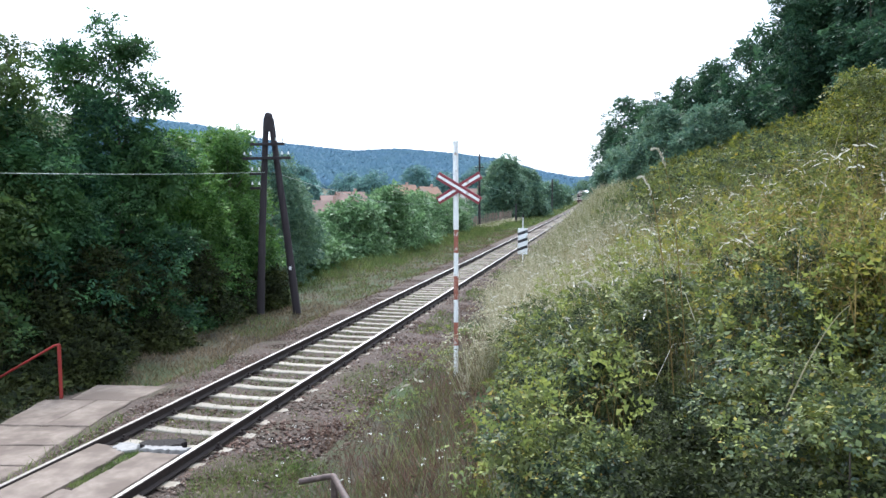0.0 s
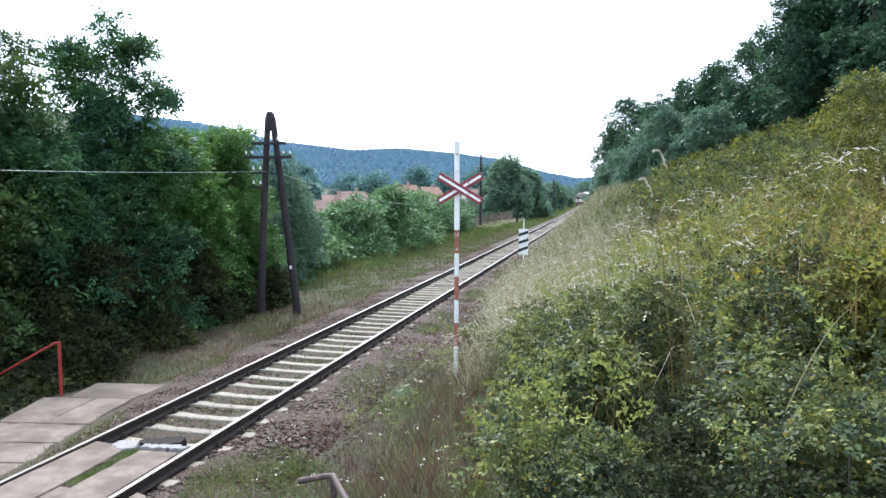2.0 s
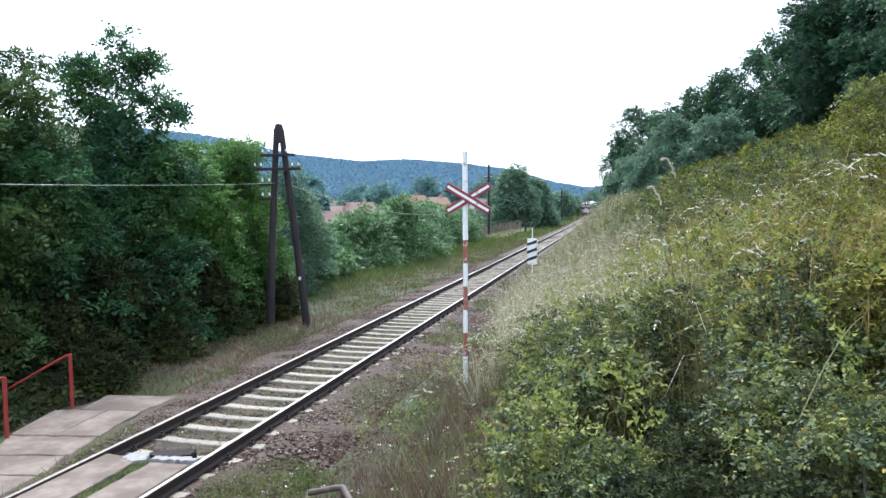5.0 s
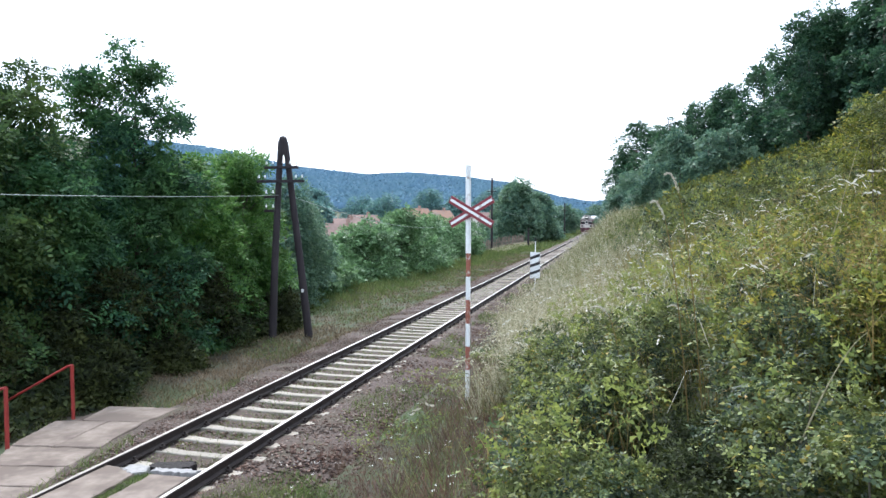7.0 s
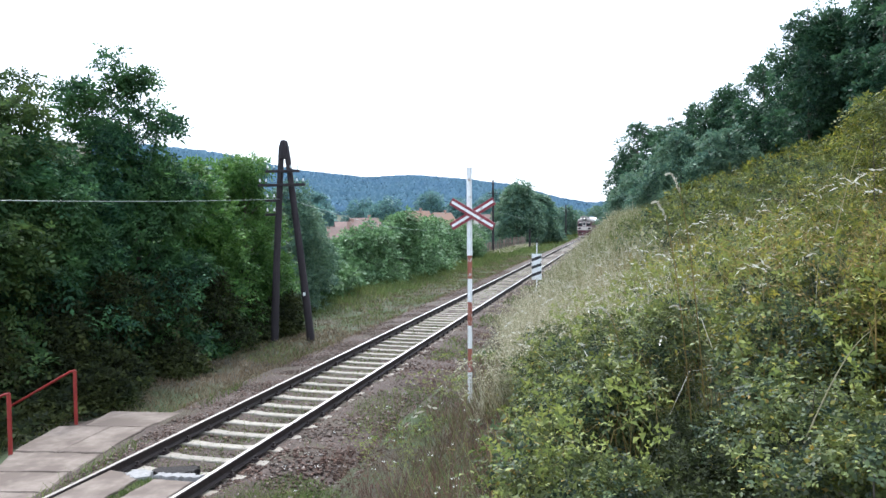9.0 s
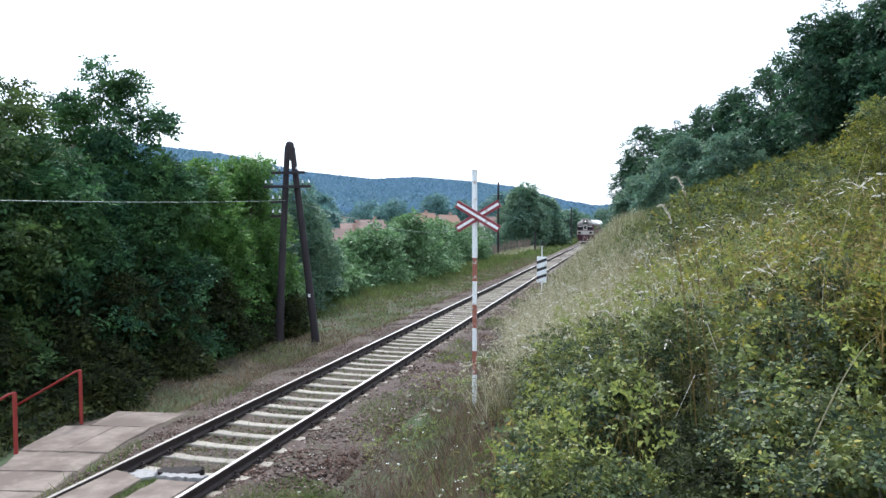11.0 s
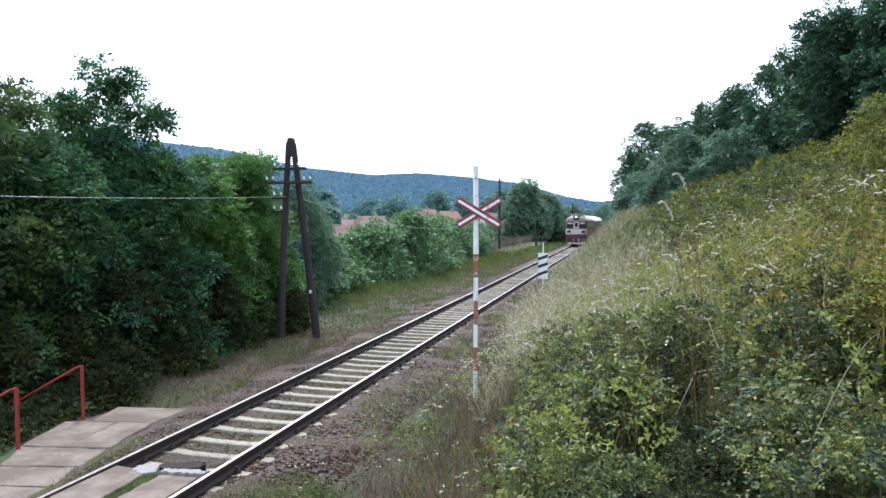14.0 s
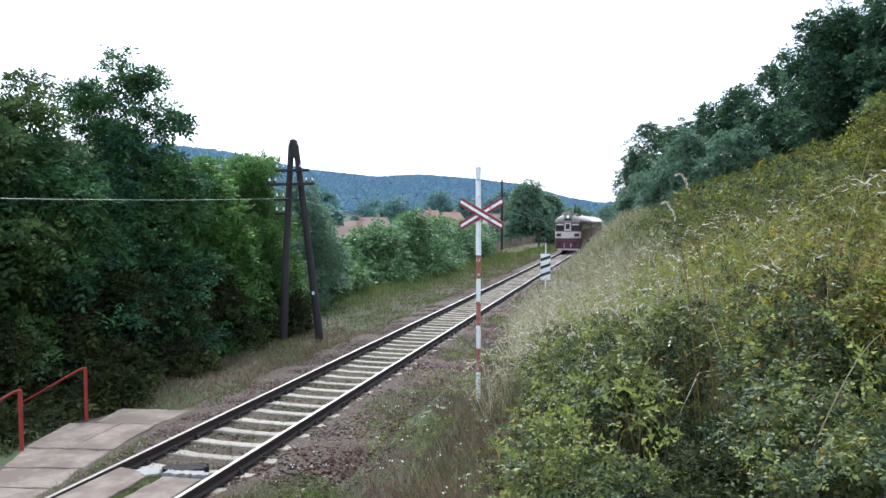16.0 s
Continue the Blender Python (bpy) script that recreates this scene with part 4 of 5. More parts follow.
        part("roof_dome", shell(0.52, -0.02, 1.5, 0.3, 3.45, 4.52), M_TRAINROOF, t, "raised grey headlamp dome")
        lamp = bar("top_headlight", [(0, -0.07, 3.98), (0, 0.02, 3.98)], 0.125, M_LAMP, t, seg=16, label="lit round headlamp")
        bar("lamp_ring", [(0, -0.055, 3.98), (0, 0.03, 3.98)], 0.16, M_UNDER, lamp, seg=16)
        for s in (-1, 1):
            slab("roof_vent", s * 0.62 - 0.3, s * 0.62 + 0.3, 2.2, 5.2, 3.95, 4.35, M_TRAINROOF, t, 0.05)
    else:
        for k in range(4):
            slab("roof_vent", -0.3, 0.3, 3 + k * 5.4, 3.9 + k * 5.4, 4.15, 4.36, roof_mat, t, 0.04)
    return t


RAILCAR = coach("railcar", 24.6, True, "crimson diesel railcar with a cream waist band and lit headlamp", M_TRAINROOF)
CARS = [coach("passenger_coach", 24.3, False, "crimson and cream passenger coach with a pale roof", M_WHITEROOF) for _ in range(2)]

# ---------------------------------------------------------------- houses
house(-38.2, 110, 22, 4.6, 6.0, 2.2, 5.2, M_ROOF_OLD, M_PINKWALL, "low house with a faded pinkish tiled roof", -2.6)
house(-47.6, 136, 30, 4.6, 6, 3.6, 6.1, M_ROOF_OLD, M_PINKWALL, "brick house with a dull pinkish roof behind the low house", -2.6)
house(-54.6, 165, 44, 7, 6, 4.2, 7.1, M_ROOF_OLD, M_PLASTER, "pale gabled house with a faded tiled roof", -2.6)
house(-48.0, 189, 44, 7.5, 7, 5.4, 9.2, M_ROOF, M_PLASTER, "plastered house with a bright orange tiled roof", -2.6)
house(-43.0, 199, 60, 7, 6.5, 5.2, 8.8, M_ROOF, M_PLASTER, "white-gabled house with an orange tiled roof", -2.6)
house(-30.6, 206, 40, 8, 7, 4.4, 8.3, M_ROOF_OLD, M_PLASTER, "plastered house with a reddish roof among trees", -2.6)

# ---------------------------------------------------------------- trees beside the line
LOCUST = "dense dark green locust tree at the foot of the embankment"
for i, (x, y, H, r, n) in enumerate(((-6.2, 11.0, 6.4, 1.5, 50), (-5.8, 17.9, 5.5, 1.4, 44), (-7.7, 15.9, 6.2, 1.6, 40), (-8.3, 13.6, 6.8, 1.9, 46), (-8.6, 17.6, 6.6, 1.9, 46), (-8.4, 22.0, 6.8, 1.9, 46))):
    tree("locust_tree", x, y, H, r, r, 100 + i, (M_LEAF_CROWN, M_LEAF_LIGHT, M_LEAF_TREE, M_LEAF_CROWN, M_LEAF_TREE, M_LEAF_TREE)[i], LOCUST, "locust trees below the embankment", n=n + 10, size=0.62, per=112 if x > -7 else 60, L=0.31 if x > -7 else 0.36, low=0.05, tri=x < -7)
tree("young_tree", -6.6, 21.6, 6.7, 1.3, 1.3, 124, M_LEAF_LIGHT, "bright green young tree behind the twin-leg pole", n=50, size=0.55, per=80, L=0.3, low=0.1, tri=True)
tree("young_tree", -5.6, 20.6, 6.1, 1.25, 1.2, 120, M_LEAF_LIGHT, "bright green young tree beside the twin-leg pole", n=56, size=0.52, per=90, L=0.3, low=0.06, tri=True)
tree("young_tree", -6.7, 19.4, 6.9, 1.3, 1.3, 123, M_LEAF_LIGHT, "bright green young tree among the locusts", n=50, size=0.55, per=80, L=0.3, low=0.1, tri=True)
tree("young_tree", -7.5, 27.5, 6.2, 1.5, 1.8, 121, M_LEAF_HAZED, "dark green tree behind the twin-leg pole", n=54, size=0.62, per=85, L=0.34, low=0.05, tri=True)
tree("young_tree", -8.7, 31.5, 5.6, 1.5, 1.8, 122, M_LEAF_HAZED, "dark green tree beside the elder thicket", n=44, size=0.65, per=75, L=0.34, low=0.05, tri=True)
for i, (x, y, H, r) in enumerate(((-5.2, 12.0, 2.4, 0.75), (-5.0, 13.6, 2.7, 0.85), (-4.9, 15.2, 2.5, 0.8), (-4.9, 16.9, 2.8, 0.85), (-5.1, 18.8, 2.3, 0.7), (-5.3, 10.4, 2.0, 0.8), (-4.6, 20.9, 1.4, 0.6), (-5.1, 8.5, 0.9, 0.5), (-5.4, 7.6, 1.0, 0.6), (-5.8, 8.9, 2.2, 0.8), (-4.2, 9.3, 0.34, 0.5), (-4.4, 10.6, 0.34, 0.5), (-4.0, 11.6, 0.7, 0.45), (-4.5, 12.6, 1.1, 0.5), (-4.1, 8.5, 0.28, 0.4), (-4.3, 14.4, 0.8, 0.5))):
    tree("undergrowth_shrub", x, y, H, r, r, 130 + i, M_LEAF_SHADED, "leafy shrub at the edge of the trees, coloured dark for shade", "shrubs under the locust trees", n=24, size=0.42, per=70, L=0.3, low=0.04, category="shrub", girth=0.03, tri=True)


def swaying_tree(x, y, seed, masses, pivot, full, label, per, mat):
    """Tall locust whose open top bends in the wind."""
    rng = np.random.default_rng(seed)
    z = float(land(x, y)) - 0.05
    t = empty("tall_locust_tree", x, y, z, 0, label, "tree")
    C, R = lumps(rng, full, 0, 0, 0.4, pivot + 1.9, 1.7, 1.6, 0.62, 0.3)
    part("trunk", limbs(rng, pivot + 1.0, 0.13, C[:14]), M_BARK, t)
    leaf_part("crown", foliage(rng, C, R, 110, 0.31, 3), M_LEAF_TREE, t)
    top = hang(new("treetop"), t)
    top.empty_display_size = 0.2
    top.location = (0, 0, pivot)
    C, R = [], []
    for mx, mz, mr in masses:
        for _ in range(max(1, int(mr * 8.5))):
            d = rng.normal(0, 0.5 * mr, 3)
            C.append((mx - 0.25 + d[0], d[1] * 1.3 + rng.normal(0, 0.25), mz * 1.19 + 0.1 + d[2] * 0.8))
            R.append(rng.uniform(0.09, 0.19) + 0.12 * mr)
    C, R = np.array(C), np.array(R)
    part("bough", limbs(rng, C[:, 2].max() * 0.95, 0.045, C[::2]), M_BARK, top)
    leaf_part("foliage", foliage(rng, C, R, per, 0.29, 3), mat, top)
    return top


OPEN_TOP = [(-1.3, 3.05, 0.42), (-0.7, 3.2, 0.5), (-0.2, 2.75, 0.5), (0.05, 3.5, 0.26), (0.1, 3.75, 0.1), (0.14, 4.0, 0.06), (0.6, 3.25, 0.36), (0.95, 3.4, 0.2), (0.8, 2.6, 0.36), (1.3, 2.3, 0.36),
            (0.5, 1.85, 0.6), (-0.9, 2.55, 0.4), (-1.5, 2.5, 0.2), (-0.3, 1.95, 0.5), (1.0, 1.5, 0.55), (-1.1, 1.8, 0.5), (1.5, 1.1, 0.45), (0.2, 1.1, 0.6), (-0.7, 1.0, 0.6)]
LOW_TOP = [(-0.7, 2.2, 0.5), (0.0, 2.45, 0.5), (0.55, 2.0, 0.45), (-0.2, 1.7, 0.6), (0.8, 1.4, 0.5), (0.2, 1.1, 0.6), (-0.9, 1.3, 0.5)]
TREETOPS = [swaying_tree(-5.9, 15.5, 77, OPEN_TOP, 3.6, 66, "tall locust tree with an open airy top swaying in the wind", 60, M_LEAF_TREE),
            swaying_tree(-6.5, 12.7, 78, LOW_TOP, 4.2, 60, "broad locust tree with a leafy swaying top", 46, M_LEAF_CROWN)]

# elder thicket, garden trees and the big tree by the fence
rng = np.random.default_rng(9)
for i in range(16):
    f = i / 15
    y = 33 + 42 * f + rng.normal(0, 1.0)
    x = -8.2 - 1.2 * (i % 2) + rng.normal(0, 0.3) - 0.6 * f
    tree("elder_bush", x, y, 2.5 + 1.8 * min(1, max(0, (f - 0.07) / 0.05)) - 0.1 * f + rng.uniform(-0.25, 0.25), 1.9, 2.1, 150 + i, M_LEAF_ELDER, "pale green elder bush in a thicket below the line", "elder bushes", n=34, size=0.85, per=60, L=0.42, pairs=2, low=0.04, category="bush", girth=0.06, slim=0.62, leaf=0.52, tri=True)
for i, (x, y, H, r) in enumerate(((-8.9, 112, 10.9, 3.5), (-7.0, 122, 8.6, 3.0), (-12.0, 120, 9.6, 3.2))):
    tree("broad_tree", x, y, H, r, r, 170 + i, M_LEAF_HAZED, "broad green tree beyond the picket fence, leaf colour hazed pale", "trees beyond the fence", n=40, size=1.6, per=90, L=0.8, pairs=2, low=0.12, girth=0.25, slim=0.66, leaf=0.52, tri=True)
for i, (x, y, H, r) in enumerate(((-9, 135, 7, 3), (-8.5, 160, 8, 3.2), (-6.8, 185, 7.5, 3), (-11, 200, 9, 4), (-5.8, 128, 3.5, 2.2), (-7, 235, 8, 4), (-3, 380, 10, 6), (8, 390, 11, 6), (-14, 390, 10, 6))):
    tree("lineside_tree", x, y, H, r, r, 180 + i, M_LEAF_HAZED, "rounded green tree beside the distant track, leaf colour hazed pale", "trees along the distant track", n=22, size=r * 0.5, per=60, L=0.9, pairs=2, low=0.08, girth=0.2, slim=0.66, leaf=0.52, tri=True)
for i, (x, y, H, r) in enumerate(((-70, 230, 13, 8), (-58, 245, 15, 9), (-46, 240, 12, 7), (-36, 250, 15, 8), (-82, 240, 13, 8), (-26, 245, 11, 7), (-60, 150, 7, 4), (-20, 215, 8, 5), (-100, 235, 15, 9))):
    tree("village_tree", x, y, H + 2.2, r, r * 0.8, 200 + i, M_LEAF_FAR_HAZED, "rounded tree standing over the village roofs, leaf colour hazed blue", "village trees", n=30, size=r * 0.42, per=110, L=1.25, pairs=2, low=0.05, girth=0.3, slim=0.66, leaf=0.52, tri=True)

# forest at the top of the bank
rng = np.random.default_rng(14)
for i, (x, y, H, r) in enumerate(((8.6, 92, 11.4, 2.8), (10.8, 86, 9.6, 2.6), (12.5, 80, 9.6, 2.8), (14.2, 74, 8.6, 2.8), (16.5, 70, 8.8, 3.0), (18.5, 65, 8.8, 3.0), (20.5, 60, 8.4, 3.0), (21.5, 55, 8.4, 3.0),
                                  (22.2, 50, 8.8, 2.9), (22.8, 45, 9.0, 2.9), (23.2, 40.5, 8.8, 2.9), (23.6, 36, 9.0, 2.8), (7.4, 97, 9.6, 2.0), (26, 48, 11.0, 3.4), (25, 58, 9.6, 3.4), (22, 68, 9.5, 3.4), (17, 80, 9, 3.4), (13, 92, 9.6, 3.4), (27, 40, 10, 3.4))):
    tree("forest_tree", x, y, H + rng.uniform(-0.6, 0.8), r, r, 230 + i, M_LEAF_WOOD_SHADED, "broadleaf tree at the forest edge, leaves coloured dark for shade", "forest edge on the bank", n=34, size=1.25, per=84, L=0.57, pairs=2, low=0.03, girth=0.17, slim=0.62, leaf=0.5, tri=True)
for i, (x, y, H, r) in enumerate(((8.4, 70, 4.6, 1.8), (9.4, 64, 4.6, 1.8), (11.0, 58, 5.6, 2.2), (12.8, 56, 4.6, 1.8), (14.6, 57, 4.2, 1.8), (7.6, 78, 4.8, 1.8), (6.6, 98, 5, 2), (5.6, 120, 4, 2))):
    tree("hillside_bush", x, y, H, r, r, 260 + i, M_LEAF_HAZED, "rounded green bush on the grassy bank", "bushes on the bank", n=22, size=0.8, per=70, L=0.45, pairs=2, low=0.05, category="bush", girth=0.06, slim=0.62, leaf=0.52, tri=True)

for i, (x, y, H, r) in enumerate(((19.6, 52, 10.2, 2.5), (21.6, 47, 10.8, 2.6), (18.2, 50, 10.3, 2.3))):
    tree("airy_tree", x, y, H, r, r, 280 + i, M_LEAF_WOOD_SHADED, "tall airy tree rising out of the forest edge", "forest edge on the bank", n=26, size=0.62, per=80, L=0.5, pairs=2, low=0.06, girth=0.10, slim=0.62, leaf=0.5, tri=True)

# distant wooded hill
rng = np.random.default_rng(21)
n = 16000
ang = radians(1) * rng.uniform(-40, 4, n)
rad = rng.uniform(480, 890, n)
x, y = 5.94 + np.sin(ang) * rad, np.cos(ang) * rad
z = land(x, y)
hh, ww = rng.uniform(4.5, 7.2, n), rng.uniform(2.6, 4.6, n)
out_v, out_q = [], []
rings = ((0.0, 0.9), (0.55, 1.0), (1.0, 0.35))
for j, (fz, fr) in enumerate(rings):
    a = np.arange(6) / 6 * 2 * np.pi + j * 0.5
    rr = ww[:, None] * fr * rng.uniform(0.82, 1.18, (n, 6))
    out_v.append(np.stack([x[:, None] + np.cos(a) * rr, y[:, None] + np.sin(a) * rr, z[:, None] - 1 + hh[:, None] * (fz + rng.normal(0, 0.05, (n, 6)))], -1))
V = np.stack(out_v, 1).reshape(n * 18, 3)
Q = np.array([(j * 6 + k, j * 6 + (k + 1) % 6, j * 6 + 6 + (k + 1) % 6, j * 6 + 6 + k) for j in range(2) for k in range(6)])
wood = new("far_wood", mesh_of("far_wood", V, (np.arange(n)[:, None, None] * 18 + Q).reshape(-1, 4), M_WOOD_HAZED, True))
tagged(wood, "distant forest covering the hills, haze blue in its colour", "forest", kind="stuff")


# ---------------------------------------------------------------- briars on the bank
def briar(x, y, H, r, seed, mat, label, n=30, per=74, L=0.11):
    return tree("briar_bush", x, y, H, r, r, seed, mat, label, "briar bushes on the bank", n=n, size=0.27, per=per, L=L, pairs=2, low=0.05, category="bush", girth=0.009, slim=0.6, leaf=0.42, droop=0.2, tri=y > 7.5, lift=0.9)


GREEN_BRIAR = "green briar bush with small pinnate leaves on the bank"
for i, (x, y, H, r) in enumerate(((5.85, 6.7, 1.25, 0.6), (5.55, 7.7, 1.1, 0.58), (6.35, 7.7, 1.4, 0.6), (7.5, 6.5, 1.1, 0.65), (5.6, 5.7, 0.8, 0.42), (7.2, 5.0, 0.8, 0.7), (7.3, 4.1, 0.7, 0.6), (8.3, 5.2, 0.8, 0.6), (6.0, 5.0, 0.75, 0.42), (5.38, 8.5, 1.2, 0.5), (5.18, 9.8, 1.25, 0.55), (5.9, 9.4, 1.2, 0.7), (4.8, 11.6, 1.2, 0.65), (5.7, 11.8, 1.1, 0.7), (4.55, 13.6, 1.0, 0.55), (6.8, 10.0, 1.0, 0.8), (8.0, 7.6, 1.1, 0.8), (7.6, 9.0, 1.0, 0.8))):
    briar(x, y, H, r, 300 + i, M_LEAF_ROSE, GREEN_BRIAR, n=24 if y < 6 else 31, L=0.085 if y < 6 else 0.105)
# Low plants whose leaf colour carries the darkness of the hollow.
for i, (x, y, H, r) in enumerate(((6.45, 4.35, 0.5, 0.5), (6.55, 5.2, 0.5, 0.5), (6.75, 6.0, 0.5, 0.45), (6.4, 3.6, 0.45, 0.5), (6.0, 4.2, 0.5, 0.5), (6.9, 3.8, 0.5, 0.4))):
    briar(x, y, H, r, 340 + i, M_LEAF_SHADED, "low undergrowth in the hollow between the briars, coloured dark for shade", n=24, L=0.085)
for i, (x, y, H, r) in enumerate(((9.35, 10.5, 2.8, 0.75), (9.75, 11.6, 2.7, 0.8), (8.6, 8.2, 1.1, 0.8), (8.8, 10.4, 1.0, 0.8), (8.2, 6.6, 1.0, 0.7), (9.2, 12.5, 1.4, 0.8), (11.8, 13.0, 1.5, 1.0), (12.9, 13.6, 1.7, 0.9), (8.3, 14.0, 0.9, 0.8), (10.4, 15.0, 0.9, 0.9))):
    briar(x, y, H, r, 320 + i, M_LEAF_GOLD, "yellowing green briar bush high on the bank")


# ---------------------------------------------------------------- grass and weeds
def plan(rng, n, x0, x1, y0, y1, power=2.2):
    y = y0 + (y1 - y0) * rng.uniform(0, 1, n) ** power
    return rng.uniform(x0, x1, n), y


def patchy(x, y, s, p):
    return 0.5 + 0.5 * np.sin(x * s + p) * np.sin(y * s * 0.8 + 2 * p) + 0.25 * np.sin(2.3 * s * x - p) * np.sin(1.9 * s * y + p)


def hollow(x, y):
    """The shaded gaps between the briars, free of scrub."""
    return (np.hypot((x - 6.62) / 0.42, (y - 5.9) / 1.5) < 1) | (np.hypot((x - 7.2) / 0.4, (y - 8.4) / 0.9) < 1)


def grass(name, rng, x, y, H, lean, width, mat, label, head=None, z0=None):
    z = land(x, y)
    inside = np.abs(x) < 2.25
    z = np.where(inside, bed_z(x) + rise(y) - 0.01, z - 0.02)
    if z0 is not None:
        z = np.full(len(x), z0)
    V, Q, tip, d = blades(np.stack([x, y, z], 1), H, lean, width, rng, name not in ("seeding_stems", "golden_stalks"))
    if head:
        pick = rng.uniform(0, 1, len(x)) < head[0]
        V, Q = joined((V, Q), heads(tip[pick], d[pick], head[1] * rng.uniform(0.6, 1.3, pick.sum()), head[2] * rng.uniform(0.7, 1.3, pick.sum()), rng))
    ob = new(name, mesh_of(name, V, Q, mat))
    return tagged(ob, label, "grass", kind="stuff")


rng = np.random.default_rng(31)
# short dry turf on the village side
x, y = plan(rng, 46000, -7.6, -1.7, 6, 75, 1.7)
k = (x > -4.6 - 2.9 * smooth(22, 36, y)) & ~((y < 11.35) & (x > -3.45))
x, y = x[k], y[k]
extra = rng.uniform(0, 1, (7000, 2))
x, y = np.concatenate([x, -4.5 + 2.6 * extra[:, 0]]), np.concatenate([y, 11.4 + 10 * extra[:, 1]])
grass("dry_turf", rng, x, y, rng.uniform(0.06, 0.19, len(x)), rng.uniform(0.3, 1.1, len(x)), 0.010 + 0.0006 * y, M_GRASS_DRY, "short dry trampled turf beside the track")
x, y = plan(rng, 52000, -8.5, -1.9, 7, 95, 1.5)
k = (patchy(x, y, 1.1, 1.0) > 0.62 - 0.3 * smooth(18, 30, y)) & ~((y < 11.35) & (x > -3.45)) | ((x < -4.2) & (y > 24) & (rng.uniform(0, 1, len(x)) < 0.7))
x, y = x[k], y[k]
tall = 1 + 2.0 * smooth(-3.5, -6.0, x) * smooth(20, 34, y)
grass("green_turf", rng, x, y, rng.uniform(0.07, 0.2, len(x)) * tall, rng.uniform(0.2, 0.8, len(x)), 0.011 + 0.0006 * y, M_GRASS_GREEN, "patches of green grass on the verge", (0.05, 0.06, 0.012))
x, y = rng.uniform(-5.0, -3.3, 1800), rng.uniform(5.5, 8.9, 1800)
grass("step_side_grass", rng, x, y, rng.uniform(0.08, 0.3, len(x)), rng.uniform(0.2, 0.9, len(x)), rng.uniform(0.012, 0.022, len(x)), M_GRASS_GREEN, "rank green grass beside the red handrails")
x, y = rng.uniform(-8.0, -5.6, 2600), rng.uniform(76, 112, 2600)
grass("fence_grass", rng, x, y, rng.uniform(0.3, 0.7, len(x)), rng.uniform(0.2, 0.7, len(x)), rng.uniform(0.03, 0.06, len(x)), M_GRASS_PALE, "tall dry grass at the foot of the picket fence")
# tufts in the ballast
x, y = plan(rng, 62000, -1.9, 3.2, 4.5, 60, 1.9)
k = ((np.abs(x) < 0.62) & (y > 8.5) & (patchy(x, y, 1.7, 0.4) > 0.12) & (rng.uniform(0, 1, len(x)) < 0.9)) | ((x > 1.25) & (patchy(x, y, 1.3, 2.0) > 0.5)) | ((x < -0.95) & (patchy(x, y, 1.5, 0.7) > 0.35) & (x < -0.95 - 0.13 * (y - 7.4)) & (x > -1.22 - 0.141 * (y - 7.4))) | ((np.abs(x) < 0.08) & (y > 6.6) & (y < 7.9))
x, y = x[k], y[k]
grass("track_weeds", rng, x, y, rng.uniform(0.04, 0.12, len(x)) * np.where(np.abs(x) < 0.7, 0.95, 1.6), rng.uniform(0.2, 1.0, len(x)), 0.010 + 0.0004 * y, M_GRASS_GREEN, "low green weeds growing through the ballast")
x, y = rng.uniform(-0.09, 0.11, 1500), rng.uniform(6.75, 7.95, 1500)
grass("gap_grass", rng, x, y, rng.uniform(0.02, 0.07, len(x)), rng.uniform(0.2, 1.0, len(x)), rng.uniform(0.005, 0.01, len(x)), M_GRASS_GREEN, "low grass in the gap of the crossing deck", None, -0.055)
# withered weeds at the foot of the bank
x, y = plan(rng, 36000, 1.5, 5.0, 4.0, 30, 1.4)
k = (x > 2.15 + 0.3 * np.sin(y * 1.1) + 0.2 * np.sin(3.7 * y)) & (x < 4.9)
x, y = x[k], y[k]
grass("withered_weeds", rng, x, y, rng.uniform(0.10, 0.34, len(x)) * (0.6 + 0.7 * smooth(2.2, 3.6, x)), rng.uniform(0.2, 0.9, len(x)), rng.uniform(0.005, 0.012, len(x)), M_GRASS_BROWN, "withered brown weeds at the foot of the bank", (0.15, 0.07, 0.014))
x, y = plan(rng, 40000, 0.95, 5.0, 4.0, 9.6, 1.0)
k = (patchy(x, y, 1.4, 0.2) > 0.18) & (x > 1.2 - 0.12 * (8 - y) + 0.2 * np.sin(3 * y)) & ((x < 2.3) | (y < 6.4)) & (y < 8.9) & ~((x < 1.2) & (y < 7.3))
x, y = x[k], y[k]
grass("lush_grass", rng, x, y, rng.uniform(0.06, 0.22, len(x)) * (0.5 + 0.6 * smooth(1.6, 3.0, x)), rng.uniform(0.3, 0.9, len(x)), rng.uniform(0.006, 0.013, len(x)), M_GRASS_GREEN, "fresh green grass and herbs near the stair rail")
x, y = np.concatenate([rng.uniform(-9, -1.9, 7000), rng.uniform(2.3, 8, 5000)]), 88 + 230 * rng.uniform(0, 1, 12000) ** 1.6
grass("far_turf", rng, x, y, rng.uniform(0.2, 0.5, len(x)), rng.uniform(0.2, 0.8, len(x)), 0.0011 * y, M_GRASS_GREEN, "green lineside grass far along the track")
# tall pale grass along the bank's edge
x, y = plan(rng, 56000, 2.2, 8.0, 11, 110, 1.7)
k = (x > 3.9 - 1.6 * smooth(13, 24, y) + 0.15 * np.sin(y)) & (rng.uniform(0, 1, len(x)) < np.clip(1.3 - (x - 2.4) / 4.2, 0.0, 1))
x, y = x[k], y[k]
far = rng.uniform(0, 1, len(x)) < 0.2 + 0.45 * smooth(20, 34, y)
xf, yf, x, y = x[far], y[far], x[~far], y[~far]
